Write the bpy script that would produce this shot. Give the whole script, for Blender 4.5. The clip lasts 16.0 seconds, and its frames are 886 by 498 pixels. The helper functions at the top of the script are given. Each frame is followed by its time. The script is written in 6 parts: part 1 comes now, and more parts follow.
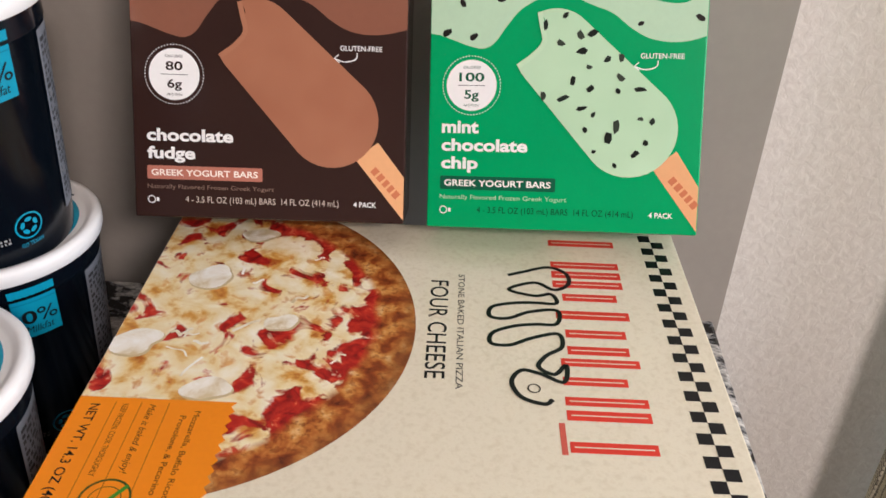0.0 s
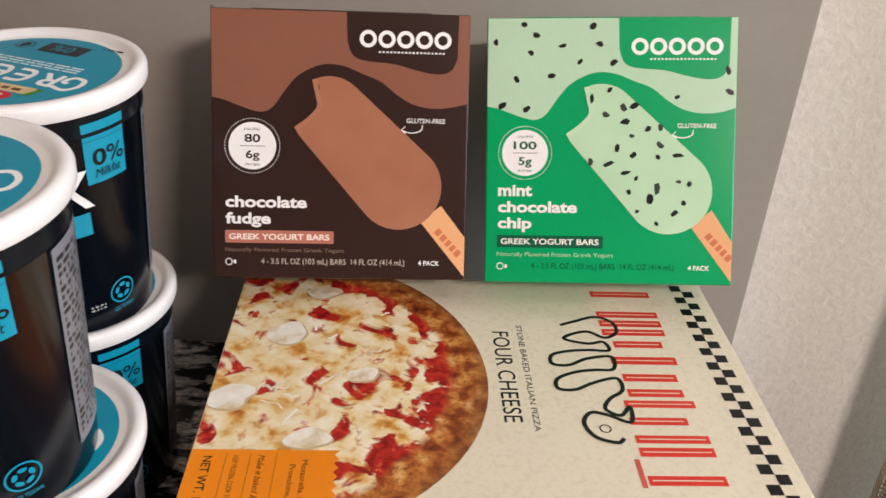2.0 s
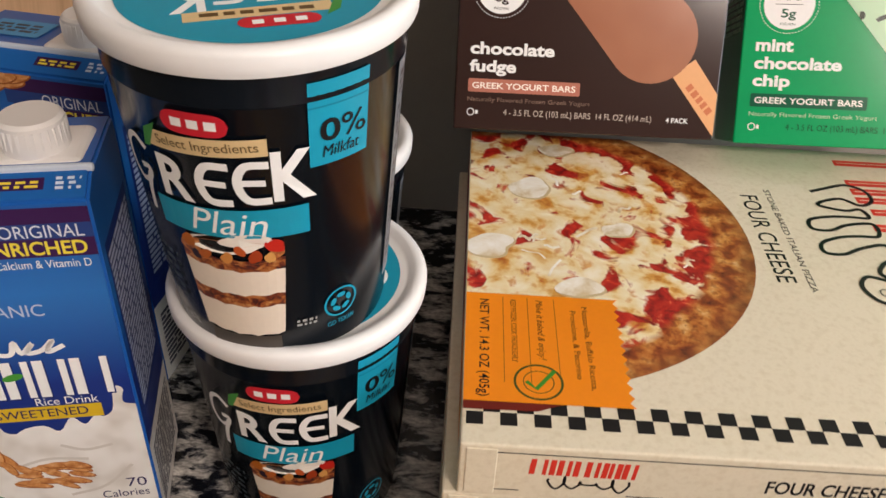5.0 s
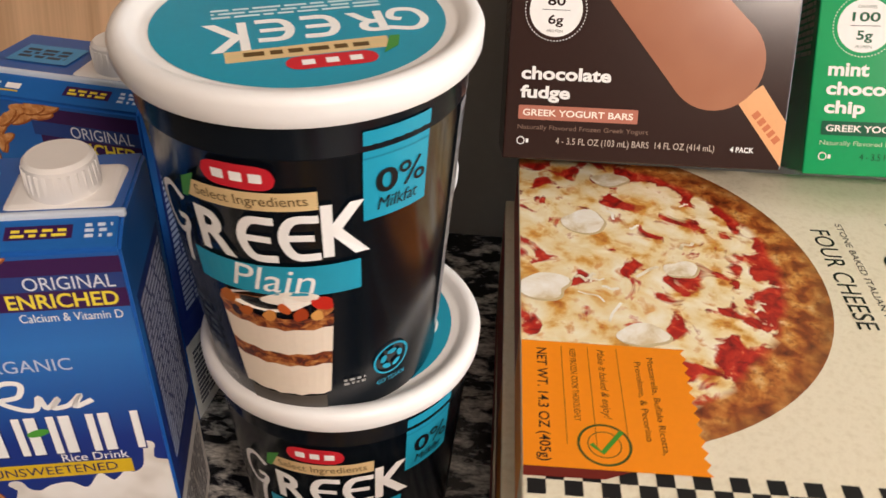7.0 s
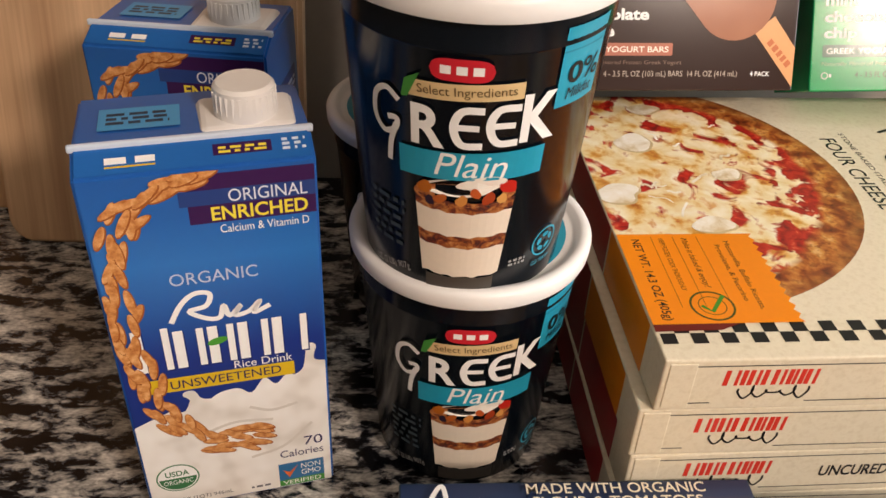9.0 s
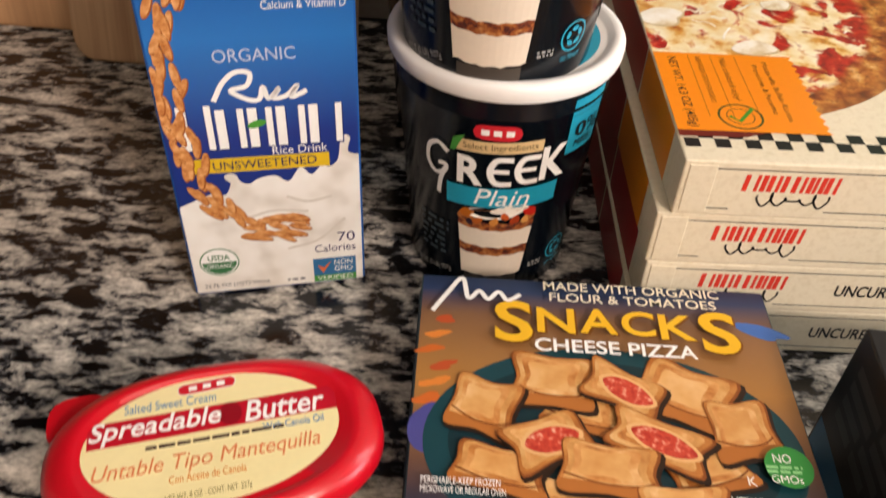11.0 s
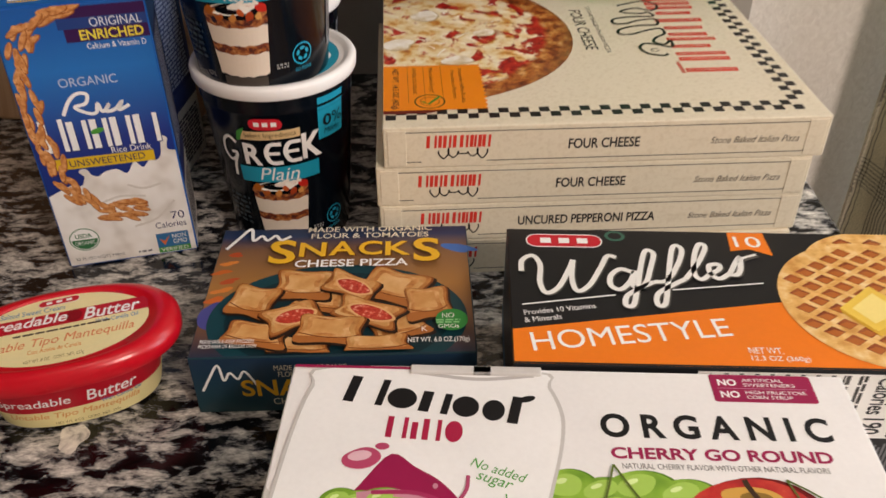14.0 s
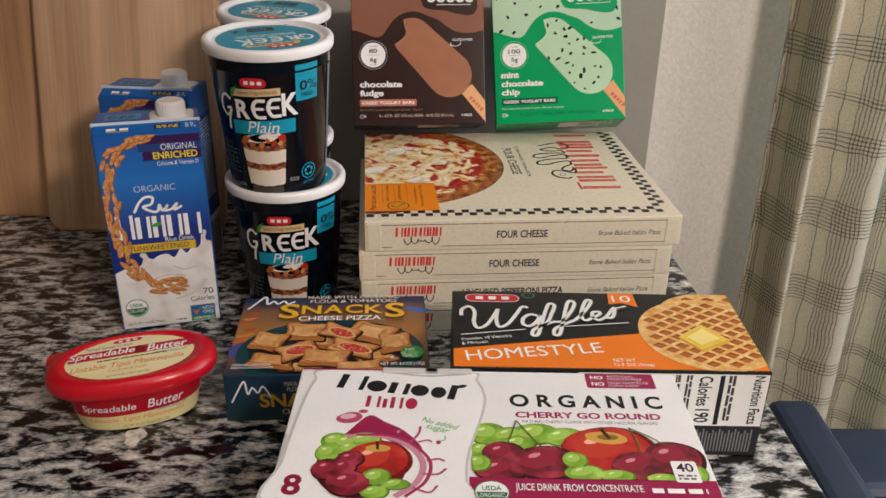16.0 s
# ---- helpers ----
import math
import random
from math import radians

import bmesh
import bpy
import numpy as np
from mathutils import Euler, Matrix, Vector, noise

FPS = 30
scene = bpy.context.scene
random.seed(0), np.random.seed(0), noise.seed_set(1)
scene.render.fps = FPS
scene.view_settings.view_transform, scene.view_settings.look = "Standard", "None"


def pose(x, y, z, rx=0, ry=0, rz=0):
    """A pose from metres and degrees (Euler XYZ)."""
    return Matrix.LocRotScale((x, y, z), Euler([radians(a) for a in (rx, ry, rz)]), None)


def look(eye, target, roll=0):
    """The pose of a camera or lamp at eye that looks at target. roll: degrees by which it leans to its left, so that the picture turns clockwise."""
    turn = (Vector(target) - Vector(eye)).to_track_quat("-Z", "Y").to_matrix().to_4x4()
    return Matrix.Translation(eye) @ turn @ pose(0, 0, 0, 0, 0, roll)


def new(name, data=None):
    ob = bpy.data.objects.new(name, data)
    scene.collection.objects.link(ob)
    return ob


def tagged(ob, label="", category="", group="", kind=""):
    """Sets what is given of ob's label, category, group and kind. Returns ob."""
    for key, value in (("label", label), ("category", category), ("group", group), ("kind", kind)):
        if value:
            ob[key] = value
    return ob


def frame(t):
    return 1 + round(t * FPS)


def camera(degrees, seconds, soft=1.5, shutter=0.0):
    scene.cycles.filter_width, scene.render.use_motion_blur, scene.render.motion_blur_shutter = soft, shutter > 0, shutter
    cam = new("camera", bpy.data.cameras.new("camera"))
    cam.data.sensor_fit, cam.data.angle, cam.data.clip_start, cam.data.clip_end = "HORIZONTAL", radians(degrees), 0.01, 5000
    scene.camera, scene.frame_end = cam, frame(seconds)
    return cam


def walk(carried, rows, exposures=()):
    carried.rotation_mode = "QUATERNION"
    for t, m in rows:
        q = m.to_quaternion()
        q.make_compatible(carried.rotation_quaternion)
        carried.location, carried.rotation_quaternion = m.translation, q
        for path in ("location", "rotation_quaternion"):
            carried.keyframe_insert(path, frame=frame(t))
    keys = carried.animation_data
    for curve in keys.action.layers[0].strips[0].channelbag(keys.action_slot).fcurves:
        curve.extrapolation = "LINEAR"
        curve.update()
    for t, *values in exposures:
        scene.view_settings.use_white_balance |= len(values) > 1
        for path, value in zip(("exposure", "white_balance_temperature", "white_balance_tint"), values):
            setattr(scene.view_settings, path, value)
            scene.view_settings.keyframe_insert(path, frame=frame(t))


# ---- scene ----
cam = camera(55.0, 16.0, shutter=0.3)
PATH = [
    (0, (0.024, 0.023, 1.278), (-0.138, 1.693, 0.19), 1.9),
    (0.5, (0.011, 0.014, 1.289), (-0.13, 1.706, 0.232), 2.1),
    (1, (-0.005, 0.003, 1.296), (-0.083, 1.713, 0.261), 2.7),
    (1.5, (-0.018, -0.006, 1.302), (-0.053, 1.726, 0.301), 3.2),
    (2, (-0.039, -0.012, 1.301), (-0.077, 1.724, 0.308), 3.0),
    (2.5, (-0.068, -0.02, 1.3), (-0.133, 1.714, 0.306), 2.9),
    (3, (-0.096, -0.03, 1.3), (-0.175, 1.704, 0.307), 2.9),
    (3.5, (-0.12, -0.038, 1.297), (-0.184, 1.689, 0.292), 3.0),
    (4, (-0.155, -0.051, 1.282), (-0.183, 1.625, 0.191), 2.3),
    (4.2, (-0.166, -0.051, 1.271), (-0.17, 1.592, 0.13), 2.4),
    (6.3, (-0.086, 0.035, 1.258), (-0.544, 1.57, 0.061), 3.7),
    (6.5, (-0.103, 0.029, 1.256), (-0.498, 1.578, 0.055), 3.6),
    (7, (-0.157, 0.007, 1.261), (-0.364, 1.612, 0.086), 2.0),
    (7.5, (-0.196, -0.015, 1.26), (-0.247, 1.605, 0.088), 1.2),
    (8, (-0.228, -0.04, 1.261), (-0.215, 1.586, 0.097), 1.8),
    (8.2, (-0.241, -0.052, 1.26), (-0.233, 1.57, 0.09), 2.1),
    (10.3, (-0.251, -0.077, 1.252), (-0.179, 1.541, 0.078), 4.2),
    (10.5, (-0.251, -0.084, 1.25), (-0.194, 1.512, 0.045), 3.9),
    (11, (-0.23, -0.106, 1.226), (-0.33, 1.368, -0.122), 2.9),
    (11.5, (-0.197, -0.143, 1.223), (-0.384, 1.279, -0.17), 2.4),
    (12, (-0.185, -0.161, 1.224), (-0.395, 1.251, -0.176), 2.0),
    (12.5, (-0.183, -0.164, 1.224), (-0.366, 1.252, -0.176), 2.3),
    (13, (-0.162, -0.178, 1.227), (-0.309, 1.249, -0.166), 2.2),
    (13.5, (-0.113, -0.216, 1.246), (-0.221, 1.262, -0.096), 0.0),
    (14, (-0.099, -0.277, 1.273), (-0.147, 1.328, 0.08), -0.2),
    (14.5, (-0.104, -0.376, 1.293), (-0.136, 1.318, 0.23), 1.3),
    (15, (-0.096, -0.445, 1.31), (-0.117, 1.289, 0.313), 0.6),
    (15.5, (-0.093, -0.478, 1.318), (-0.112, 1.296, 0.395), 0.7),
    (16, (-0.086, -0.49, 1.323), (-0.073, 1.309, 0.45), 1.0),
]
EXPOSURES = [(0.0, -0.05, 6100, 14), (2.0, -0.04, 6280, 13), (4.0, -0.08, 6450, 11), (7.0, 0.08, 6800, 12), (10.5, 0.28, 7150, 13), (11.0, 0.36, 6950, 12), (11.5, 0.31, 6780, 11), (12.5, 0.23, 6750, 11), (13.5, -0.12, 6850, 13), (14.0, -0.24, 6750, 13), (14.5, -0.06, 6600, 12), (15.0, -0.08, 6480, 12), (16.0, -0.37, 6350, 11)]
walk(cam, [(t, look(eye, target, roll)) for t, eye, target, roll in PATH], EXPOSURES)


# ---- world, sun and lamps ----
def hexc(h):
    c = [int(h[i:i + 2], 16) / 255 for i in (0, 2, 4)]
    return tuple(((x + 0.055) / 1.055) ** 2.4 if x > 0.04045 else x / 12.92 for x in c) + (1.0,)


world = bpy.data.worlds.new("sky")
scene.world = world
world.use_nodes = True
sky = world.node_tree.nodes.new("ShaderNodeTexSky")
sky.sky_type, sky.sun_disc = "NISHITA", False
sky.sun_elevation, sky.sun_rotation = radians(40), radians(60)
world.node_tree.links.new(sky.outputs[0], world.node_tree.nodes["Background"].inputs[0])
world.node_tree.nodes["Background"].inputs[1].default_value = 0.12


def area(name, eye, target, sx, sy, watts, rgb):
    lamp = bpy.data.lights.new(name, "AREA")
    lamp.shape, lamp.size, lamp.size_y, lamp.energy, lamp.color = "RECTANGLE", sx, sy, watts, rgb
    ob = new(name, lamp)
    ob.matrix_world = look(eye, target)
    return ob


area("ceiling_lamp_light", (0.05, -0.45, 2.36), (0.05, -0.45, 0), 0.8, 0.5, 3.6, (1.0, 0.845, 0.74))
area("dining_lamp_light", (0.98, -1.36, 2.34), (0.1, 0.3, 1.0), 0.40, 0.34, 46, (1.0, 0.85, 0.755))
# added cool light from the east opening, where no window is seen
area("unseen_window_light", (1.85, -0.2, 1.5), (0, 0.1, 1.0), 1.0, 1.1, 20, (0.86, 0.93, 1.0))
area("back_window_light", (0.9, 0.60, 1.55), (0.5, -0.4, 1.0), 0.7, 1.3, 13, (0.80, 0.93, 1.0))


# ---- materials ----
def mat(name, rgb, rough=0.5, metal=0.0, vary=0.06, scale=60.0, bump=0.02, coat=0.0, rgb2=None):
    """A plain surface with grain at two scales and a little relief."""
    m = bpy.data.materials.new(name)
    m.use_nodes = True
    n, l = m.node_tree.nodes, m.node_tree.links
    b = n["Principled BSDF"]
    co = n.new("ShaderNodeTexCoord")
    big, fine = n.new("ShaderNodeTexNoise"), n.new("ShaderNodeTexNoise")
    big.inputs["Scale"].default_value, fine.inputs["Scale"].default_value = scale * 0.3, scale * 8
    big.inputs["Detail"].default_value = 3
    for t in (big, fine):
        l.new(co.outputs["Object"], t.inputs["Vector"])
    add = n.new("ShaderNodeMath")
    add.operation = "MULTIPLY_ADD"
    add.inputs[1].default_value = 0.4
    l.new(fine.outputs[0], add.inputs[0])
    l.new(big.outputs[0], add.inputs[2])
    ramp = n.new("ShaderNodeValToRGB")
    ramp.color_ramp.elements[0].position, ramp.color_ramp.elements[1].position = 0.35, 1.05
    c = rgb if len(rgb) == 4 else (*rgb, 1)
    d = rgb2 or tuple(min(1, x * (1 + 2 * vary)) for x in c[:3]) + (1,)
    ramp.color_ramp.elements[0].color = tuple(x * (1 - vary) for x in c[:3]) + (1,)
    ramp.color_ramp.elements[1].color = d
    l.new(add.outputs[0], ramp.inputs[0])
    l.new(ramp.outputs[0], b.inputs["Base Color"])
    b.inputs["Roughness"].default_value, b.inputs["Metallic"].default_value = rough, metal
    b.inputs["Coat Weight"].default_value = coat
    b.inputs["Coat Roughness"].default_value = 0.15
    if bump:
        bu = n.new("ShaderNodeBump")
        bu.inputs["Strength"].default_value, bu.inputs["Distance"].default_value = bump * 5, 0.0006
        l.new(add.outputs[0], bu.inputs["Height"])
        l.new(bu.outputs[0], b.inputs["Normal"])
    return m


def ink(h, rough=0.36, vary=0.04):
    """A printed colour on coated card or film, one material a colour."""
    key = "print_" + h + str(int(rough * 100))
    m = bpy.data.materials.get(key)
    if not m:
        m = mat(key, hexc(h), rough, vary=vary, scale=50, bump=0.01)
        m.node_tree.nodes["Principled BSDF"].inputs["Specular IOR Level"].default_value = 0.32
    return m


def gloss(h):
    """A printed colour under a glossy varnish."""
    key = "varnish_" + h
    m = bpy.data.materials.get(key)
    if not m:
        m = mat(key, hexc(h), 0.17, vary=0.04, scale=50, bump=0.01)
        m.node_tree.nodes["Principled BSDF"].inputs["Specular IOR Level"].default_value = 0.42
    return m


def ramp_mat(name, stops, scale, rough=0.5, detail=4, distortion=0.0, stretch=(1, 1, 1), bump=0.1, spec=0.5, fine=0.0):
    """A mottled surface: a noise in the object's own space through a colour ramp."""
    m = bpy.data.materials.new(name)
    m.use_nodes = True
    n, l = m.node_tree.nodes, m.node_tree.links
    b = n["Principled BSDF"]
    co, mp, t, r = (n.new("ShaderNode" + k) for k in ("TexCoord", "Mapping", "TexNoise", "ValToRGB"))
    mp.inputs["Scale"].default_value = stretch
    l.new(co.outputs["Object"], mp.inputs[0])
    l.new(mp.outputs[0], t.inputs["Vector"])
    t.inputs["Scale"].default_value, t.inputs["Detail"].default_value, t.inputs["Distortion"].default_value = scale, detail, distortion
    t.inputs["Roughness"].default_value = 0.6
    e = r.color_ramp.elements
    while len(e) < len(stops):
        e.new(0.5)
    for k, (p, h) in zip(e, stops):
        k.position, k.color = p, hexc(h)
    l.new(t.outputs[0], r.inputs[0])
    l.new(r.outputs[0], b.inputs["Base Color"])
    b.inputs["Roughness"].default_value = rough
    b.inputs["Specular IOR Level"].default_value = spec
    if bump:
        bu = n.new("ShaderNodeBump")
        bu.inputs["Strength"].default_value, bu.inputs["Distance"].default_value = bump, 0.001
        l.new(t.outputs[0], bu.inputs["Height"])
        l.new(bu.outputs[0], b.inputs["Normal"])
    return m


def granite_mat():
    m = bpy.data.materials.new("granite")
    m.use_nodes = True
    n, l = m.node_tree.nodes, m.node_tree.links
    b = n["Principled BSDF"]
    co = n.new("ShaderNodeTexCoord")
    mp = n.new("ShaderNodeMapping")
    mp.inputs["Scale"].default_value = (0.70, 1.45, 1)
    mp.inputs["Rotation"].default_value = (0, 0, radians(-7))
    l.new(co.outputs["Object"], mp.inputs[0])
    warp = n.new("ShaderNodeTexNoise")
    warp.inputs["Scale"].default_value, warp.inputs["Detail"].default_value = 40, 2
    l.new(mp.outputs[0], warp.inputs["Vector"])
    mixv = n.new("ShaderNodeVectorMath")
    mixv.operation = "MULTIPLY_ADD"
    mixv.inputs[1].default_value = (0.010, 0.010, 0.010)
    l.new(warp.outputs["Color"], mixv.inputs[0])
    l.new(mp.outputs[0], mixv.inputs[2])
    t = n.new("ShaderNodeTexNoise")
    t.inputs["Scale"].default_value, t.inputs["Detail"].default_value, t.inputs["Roughness"].default_value = 66, 6, 0.62
    t.inputs["Distortion"].default_value = 0.25
    l.new(mixv.outputs[0], t.inputs["Vector"])
    # crystals: each cell lifts or lowers the tone a little, so that patches break along facets
    f = n.new("ShaderNodeTexVoronoi")
    f.inputs["Scale"].default_value = 210
    l.new(mixv.outputs[0], f.inputs["Vector"])
    grey = n.new("ShaderNodeSeparateColor")
    l.new(f.outputs["Color"], grey.inputs[0])
    lift = n.new("ShaderNodeMath")
    lift.operation = "MULTIPLY_ADD"
    lift.inputs[1].default_value = 0.075
    l.new(grey.outputs[0], lift.inputs[0])
    l.new(t.outputs[0], lift.inputs[2])
    r = n.new("ShaderNodeValToRGB")
    stops = [(0.43, "0a0a0c"), (0.485, "1a1b1e"), (0.515, "58595d"), (0.55, "96948f"), (0.61, "bfbbb4"), (0.70, "e6e2da")]
    e = r.color_ramp.elements
    while len(e) < len(stops):
        e.new(0.5)
    for k, (p, h) in zip(e, stops):
        k.position, k.color = p, hexc(h)
    l.new(lift.outputs[0], r.inputs[0])
    grain = n.new("ShaderNodeTexNoise")
    grain.inputs["Scale"].default_value, grain.inputs["Detail"].default_value = 420, 3
    l.new(mp.outputs[0], grain.inputs["Vector"])
    fr = n.new("ShaderNodeValToRGB")
    fr.color_ramp.elements[0].position, fr.color_ramp.elements[0].color = 0.36, (0.45, 0.45, 0.46, 1)
    fr.color_ramp.elements[1].position, fr.color_ramp.elements[1].color = 0.56, (1, 1, 1, 1)
    l.new(grain.outputs[0], fr.inputs[0])
    mx = n.new("ShaderNodeMix")
    mx.data_type, mx.blend_type = "RGBA", "MULTIPLY"
    mx.inputs["Factor"].default_value = 0.7
    l.new(r.outputs[0], mx.inputs["A"])
    l.new(fr.outputs[0], mx.inputs["B"])
    l.new(mx.outputs["Result"], b.inputs["Base Color"])
    b.inputs["Roughness"].default_value = 0.16
    b.inputs["Specular IOR Level"].default_value = 0.45
    return m


def wood_mat(name, a, b_, rough=0.5):
    m = bpy.data.materials.new(name)
    m.use_nodes = True
    n, l = m.node_tree.nodes, m.node_tree.links
    b = n["Principled BSDF"]
    co, mp, t, t2 = (n.new("ShaderNode" + k) for k in ("TexCoord", "Mapping", "TexNoise", "TexNoise"))
    mp.inputs["Scale"].default_value = (14, 14, 0.9)
    l.new(co.outputs["Object"], mp.inputs[0])
    l.new(mp.outputs[0], t.inputs["Vector"])
    t.inputs["Scale"].default_value, t.inputs["Detail"].default_value, t.inputs["Distortion"].default_value = 1.6, 6, 1.2
    mp2 = n.new("ShaderNodeMapping")
    mp2.inputs["Scale"].default_value = (400, 400, 6)
    l.new(co.outputs["Object"], mp2.inputs[0])
    l.new(mp2.outputs[0], t2.inputs["Vector"])
    t2.inputs["Scale"].default_value = 1.0
    ad = n.new("ShaderNodeMath")
    ad.operation, ad.inputs[1].default_value = "MULTIPLY_ADD", 0.25
    l.new(t2.outputs[0], ad.inputs[0])
    l.new(t.outputs[0], ad.inputs[2])
    r = n.new("ShaderNodeValToRGB")
    r.color_ramp.elements[0].position, r.color_ramp.elements[0].color = 0.4, hexc(a)
    r.color_ramp.elements[1].position, r.color_ramp.elements[1].color = 0.8, hexc(b_)
    l.new(ad.outputs[0], r.inputs[0])
    l.new(r.outputs[0], b.inputs["Base Color"])
    b.inputs["Roughness"].default_value = rough
    return m


GRANITE = granite_mat()
WALL_GREY = mat("grey_painted_wall", hexc("a29b92"), 0.5, vary=0.05, scale=20, bump=0.03)
WALL_WHITE = ramp_mat("orange_peel_plaster", [(0.3, "e2ded6"), (0.7, "f0ede6")], 150, 0.75, 3, 0.6, bump=1.0)
WALL_WHITE.node_tree.nodes["Bump"].inputs["Distance"].default_value = 0.0012
# unseen walls and ceiling, toned down so they bounce less light
PLAIN_WALL = mat("unseen_wall_paint", hexc("b8b0a4"), 0.8, scale=20)
FLOOR = mat("tile_floor", hexc("9a8a76"), 0.5, scale=10)
CABINET = mat("cabinet_paint", hexc("6d5a48"), 0.5, scale=20)
BOARD_A = wood_mat("maple_board", "a67e5c", "e2bc96")
BOARD_B = wood_mat("oak_board", "946c4a", "d4a67c")
NAVY = mat("navy_leather", hexc("1c2a40"), 0.45, vary=0.15, scale=120, bump=0.15)
WHITE_PLASTIC = mat("white_plastic", hexc("eeecea"), 0.35, vary=0.02, scale=30, bump=0.0)
BLACK_TUB = mat("black_gloss_tub", hexc("080f17"), 0.17, vary=0.05, scale=30, bump=0.0)
BLACK_TUB.node_tree.nodes["Principled BSDF"].inputs["Specular IOR Level"].default_value = 0.22
RED_PLASTIC = mat("red_plastic", hexc("c60f22"), 0.28, vary=0.04, scale=30, bump=0.0, coat=0.3)
YELLOW_TUB = mat("pale_yellow_plastic", hexc("efe3a6"), 0.35, vary=0.03, scale=30, bump=0.0)
KRAFT = ramp_mat("cream_card", [(0.3, "d9cdb2"), (0.55, "e4dac2"), (0.7, "ded2b8")], 300, 0.55, 5, bump=0.08)


# ---- builders ----
def thing(name, m, label, category, group="", kind=""):
    ob = new(name)
    ob.matrix_world = m
    ob.empty_display_size = 0.05
    return tagged(ob, label, category, group, kind)


def part(name, bm, mats, parent=None, label="", smooth=False):
    me = bpy.data.meshes.new(name)
    bm.to_mesh(me)
    bm.free()
    for k in mats if isinstance(mats, (list, tuple)) else [mats]:
        me.materials.append(k)
    if smooth:
        me.shade_smooth()
    ob = new(name, me)
    ob.parent = parent
    return tagged(ob, label)


def box_bm(x0, y0, z0, x1, y1, z1, bev=0.0, seg=2, bm=None):
    bm = bm or bmesh.new()
    g = bmesh.ops.create_cube(bm, size=1)["verts"]
    for v in g:
        v.co = ((x0 + x1) / 2 + v.co.x * (x1 - x0), (y0 + y1) / 2 + v.co.y * (y1 - y0), (z0 + z1) / 2 + v.co.z * (z1 - z0))
    if bev:
        es = list({e for v in g for e in v.link_edges})
        bmesh.ops.bevel(bm, geom=es, offset=bev, segments=seg, affect="EDGES", profile=0.5)
    return bm


def lathe(profile, seg=72, sx=1.0, power=2.0, bm=None):
    """Turns (radius, z) pairs round z; power above 2 squares the outline, sx stretches it."""
    bm = bm or bmesh.new()
    rings = []
    for r, z in profile:
        ring = []
        for i in range(seg):
            a = 2 * math.pi * i / seg
            c, s = math.cos(a), math.sin(a)
            k = (abs(c) ** power + abs(s) ** power) ** (-1 / power)
            ring.append(bm.verts.new((r * c * k * sx, r * s * k, z)))
        rings.append(ring)
    for a, b in zip(rings, rings[1:]):
        for i in range(seg):
            j = (i + 1) % seg
            bm.faces.new((a[i], a[j], b[j], b[i]))
    return bm, rings


def smooth_by_angle(ob, deg=40):
    ob.data.shade_smooth()
    ob.data.set_sharp_from_angle(angle=radians(deg))
    return ob


# ---- the room ----
def wall(name, x0, y0, z0, x1, y1, z1, m):
    return tagged(part(name, box_bm(x0, y0, z0, x1, y1, z1), m), kind="structure")


wall("floor", -2.6, -2.6, -0.1, 2.0, 0.78, 0.0, FLOOR)
wall("ceiling", -2.6, -2.6, 2.4, 2.0, 0.78, 2.5, PLAIN_WALL)
wall("wall_west", -2.7, -2.6, 0.0, -2.6, 0.78, 2.4, PLAIN_WALL)
wall("wall_south", -2.6, -2.7, 0.0, 2.0, -2.6, 2.4, PLAIN_WALL)
wall("wall_splash", -2.6, 0.546, 0.0, 0.181, 0.78, 2.4, WALL_GREY)
wall("wall_north", 0.181, 0.580, 0.0, 0.50, 0.78, 2.4, WALL_WHITE)
wall("wall_north_sill", 0.50, 0.580, 0.0, 1.30, 0.78, 0.45, WALL_WHITE)
wall("wall_north_head", 0.50, 0.580, 2.1, 1.30, 0.78, 2.4, WALL_WHITE)
wall("wall_north_end", 1.30, 0.580, 0.0, 2.0, 0.78, 2.4, WALL_WHITE)
wall("wall_east_sill", 2.0, -2.6, 0.0, 2.1, 0.78, 0.8, PLAIN_WALL)
wall("wall_east_head", 2.0, -2.6, 2.1, 2.1, 0.78, 2.4, PLAIN_WALL)
wall("wall_east_a", 2.0, -2.6, 0.8, 2.1, -0.9, 2.1, PLAIN_WALL)
wall("wall_east_b", 2.0, 0.5, 0.8, 2.1, 0.78, 2.1, PLAIN_WALL)

# a wall cabinet over the counter closes the space above the boards
wall("wall_cabinet", -2.6, 0.216, 1.42, -0.25, 0.546, 2.4, CABINET)

# counter: a slab with a bevelled edge on a cabinet, turned a little with its free end
counter = thing("counter", pose(0.1925, 0.1, 0, 0, 0, 2.3), "black, grey and white granite counter on a cabinet", "counter", kind="structure")
part("worktop", box_bm(-2.3, -0.42, 0.868, 0.0, 0.44, 0.90, 0.003), GRANITE, counter)
part("cabinet_body", box_bm(-2.25, -0.38, 0.0, -0.03, 0.42, 0.868), CABINET, counter)


# a pale mottled patch laid on the worktop before the butter tub
PALE = ramp_mat("pale_mottle", [(0.34, "8f8b84"), (0.48, "cfc9bf"), (0.66, "ebe6da")], 120, 0.16, 5, 0.6, bump=0.0)
part("pale_patch", lathe([(0.0, 0.0002), (0.0078, 0.0002)], 26, 1.0, 2.0)[0], PALE, None)
patch = bpy.data.objects["pale_patch"]
for k, v in enumerate(patch.data.vertices):
    f = 1 + 0.14 * math.sin(3 * (v.index % 26) * 0.2417) + 0.1 * math.sin(5 * (v.index % 26) * 0.2417 + 1)
    v.co.x, v.co.y = v.co.x * f, v.co.y * f * 1.35
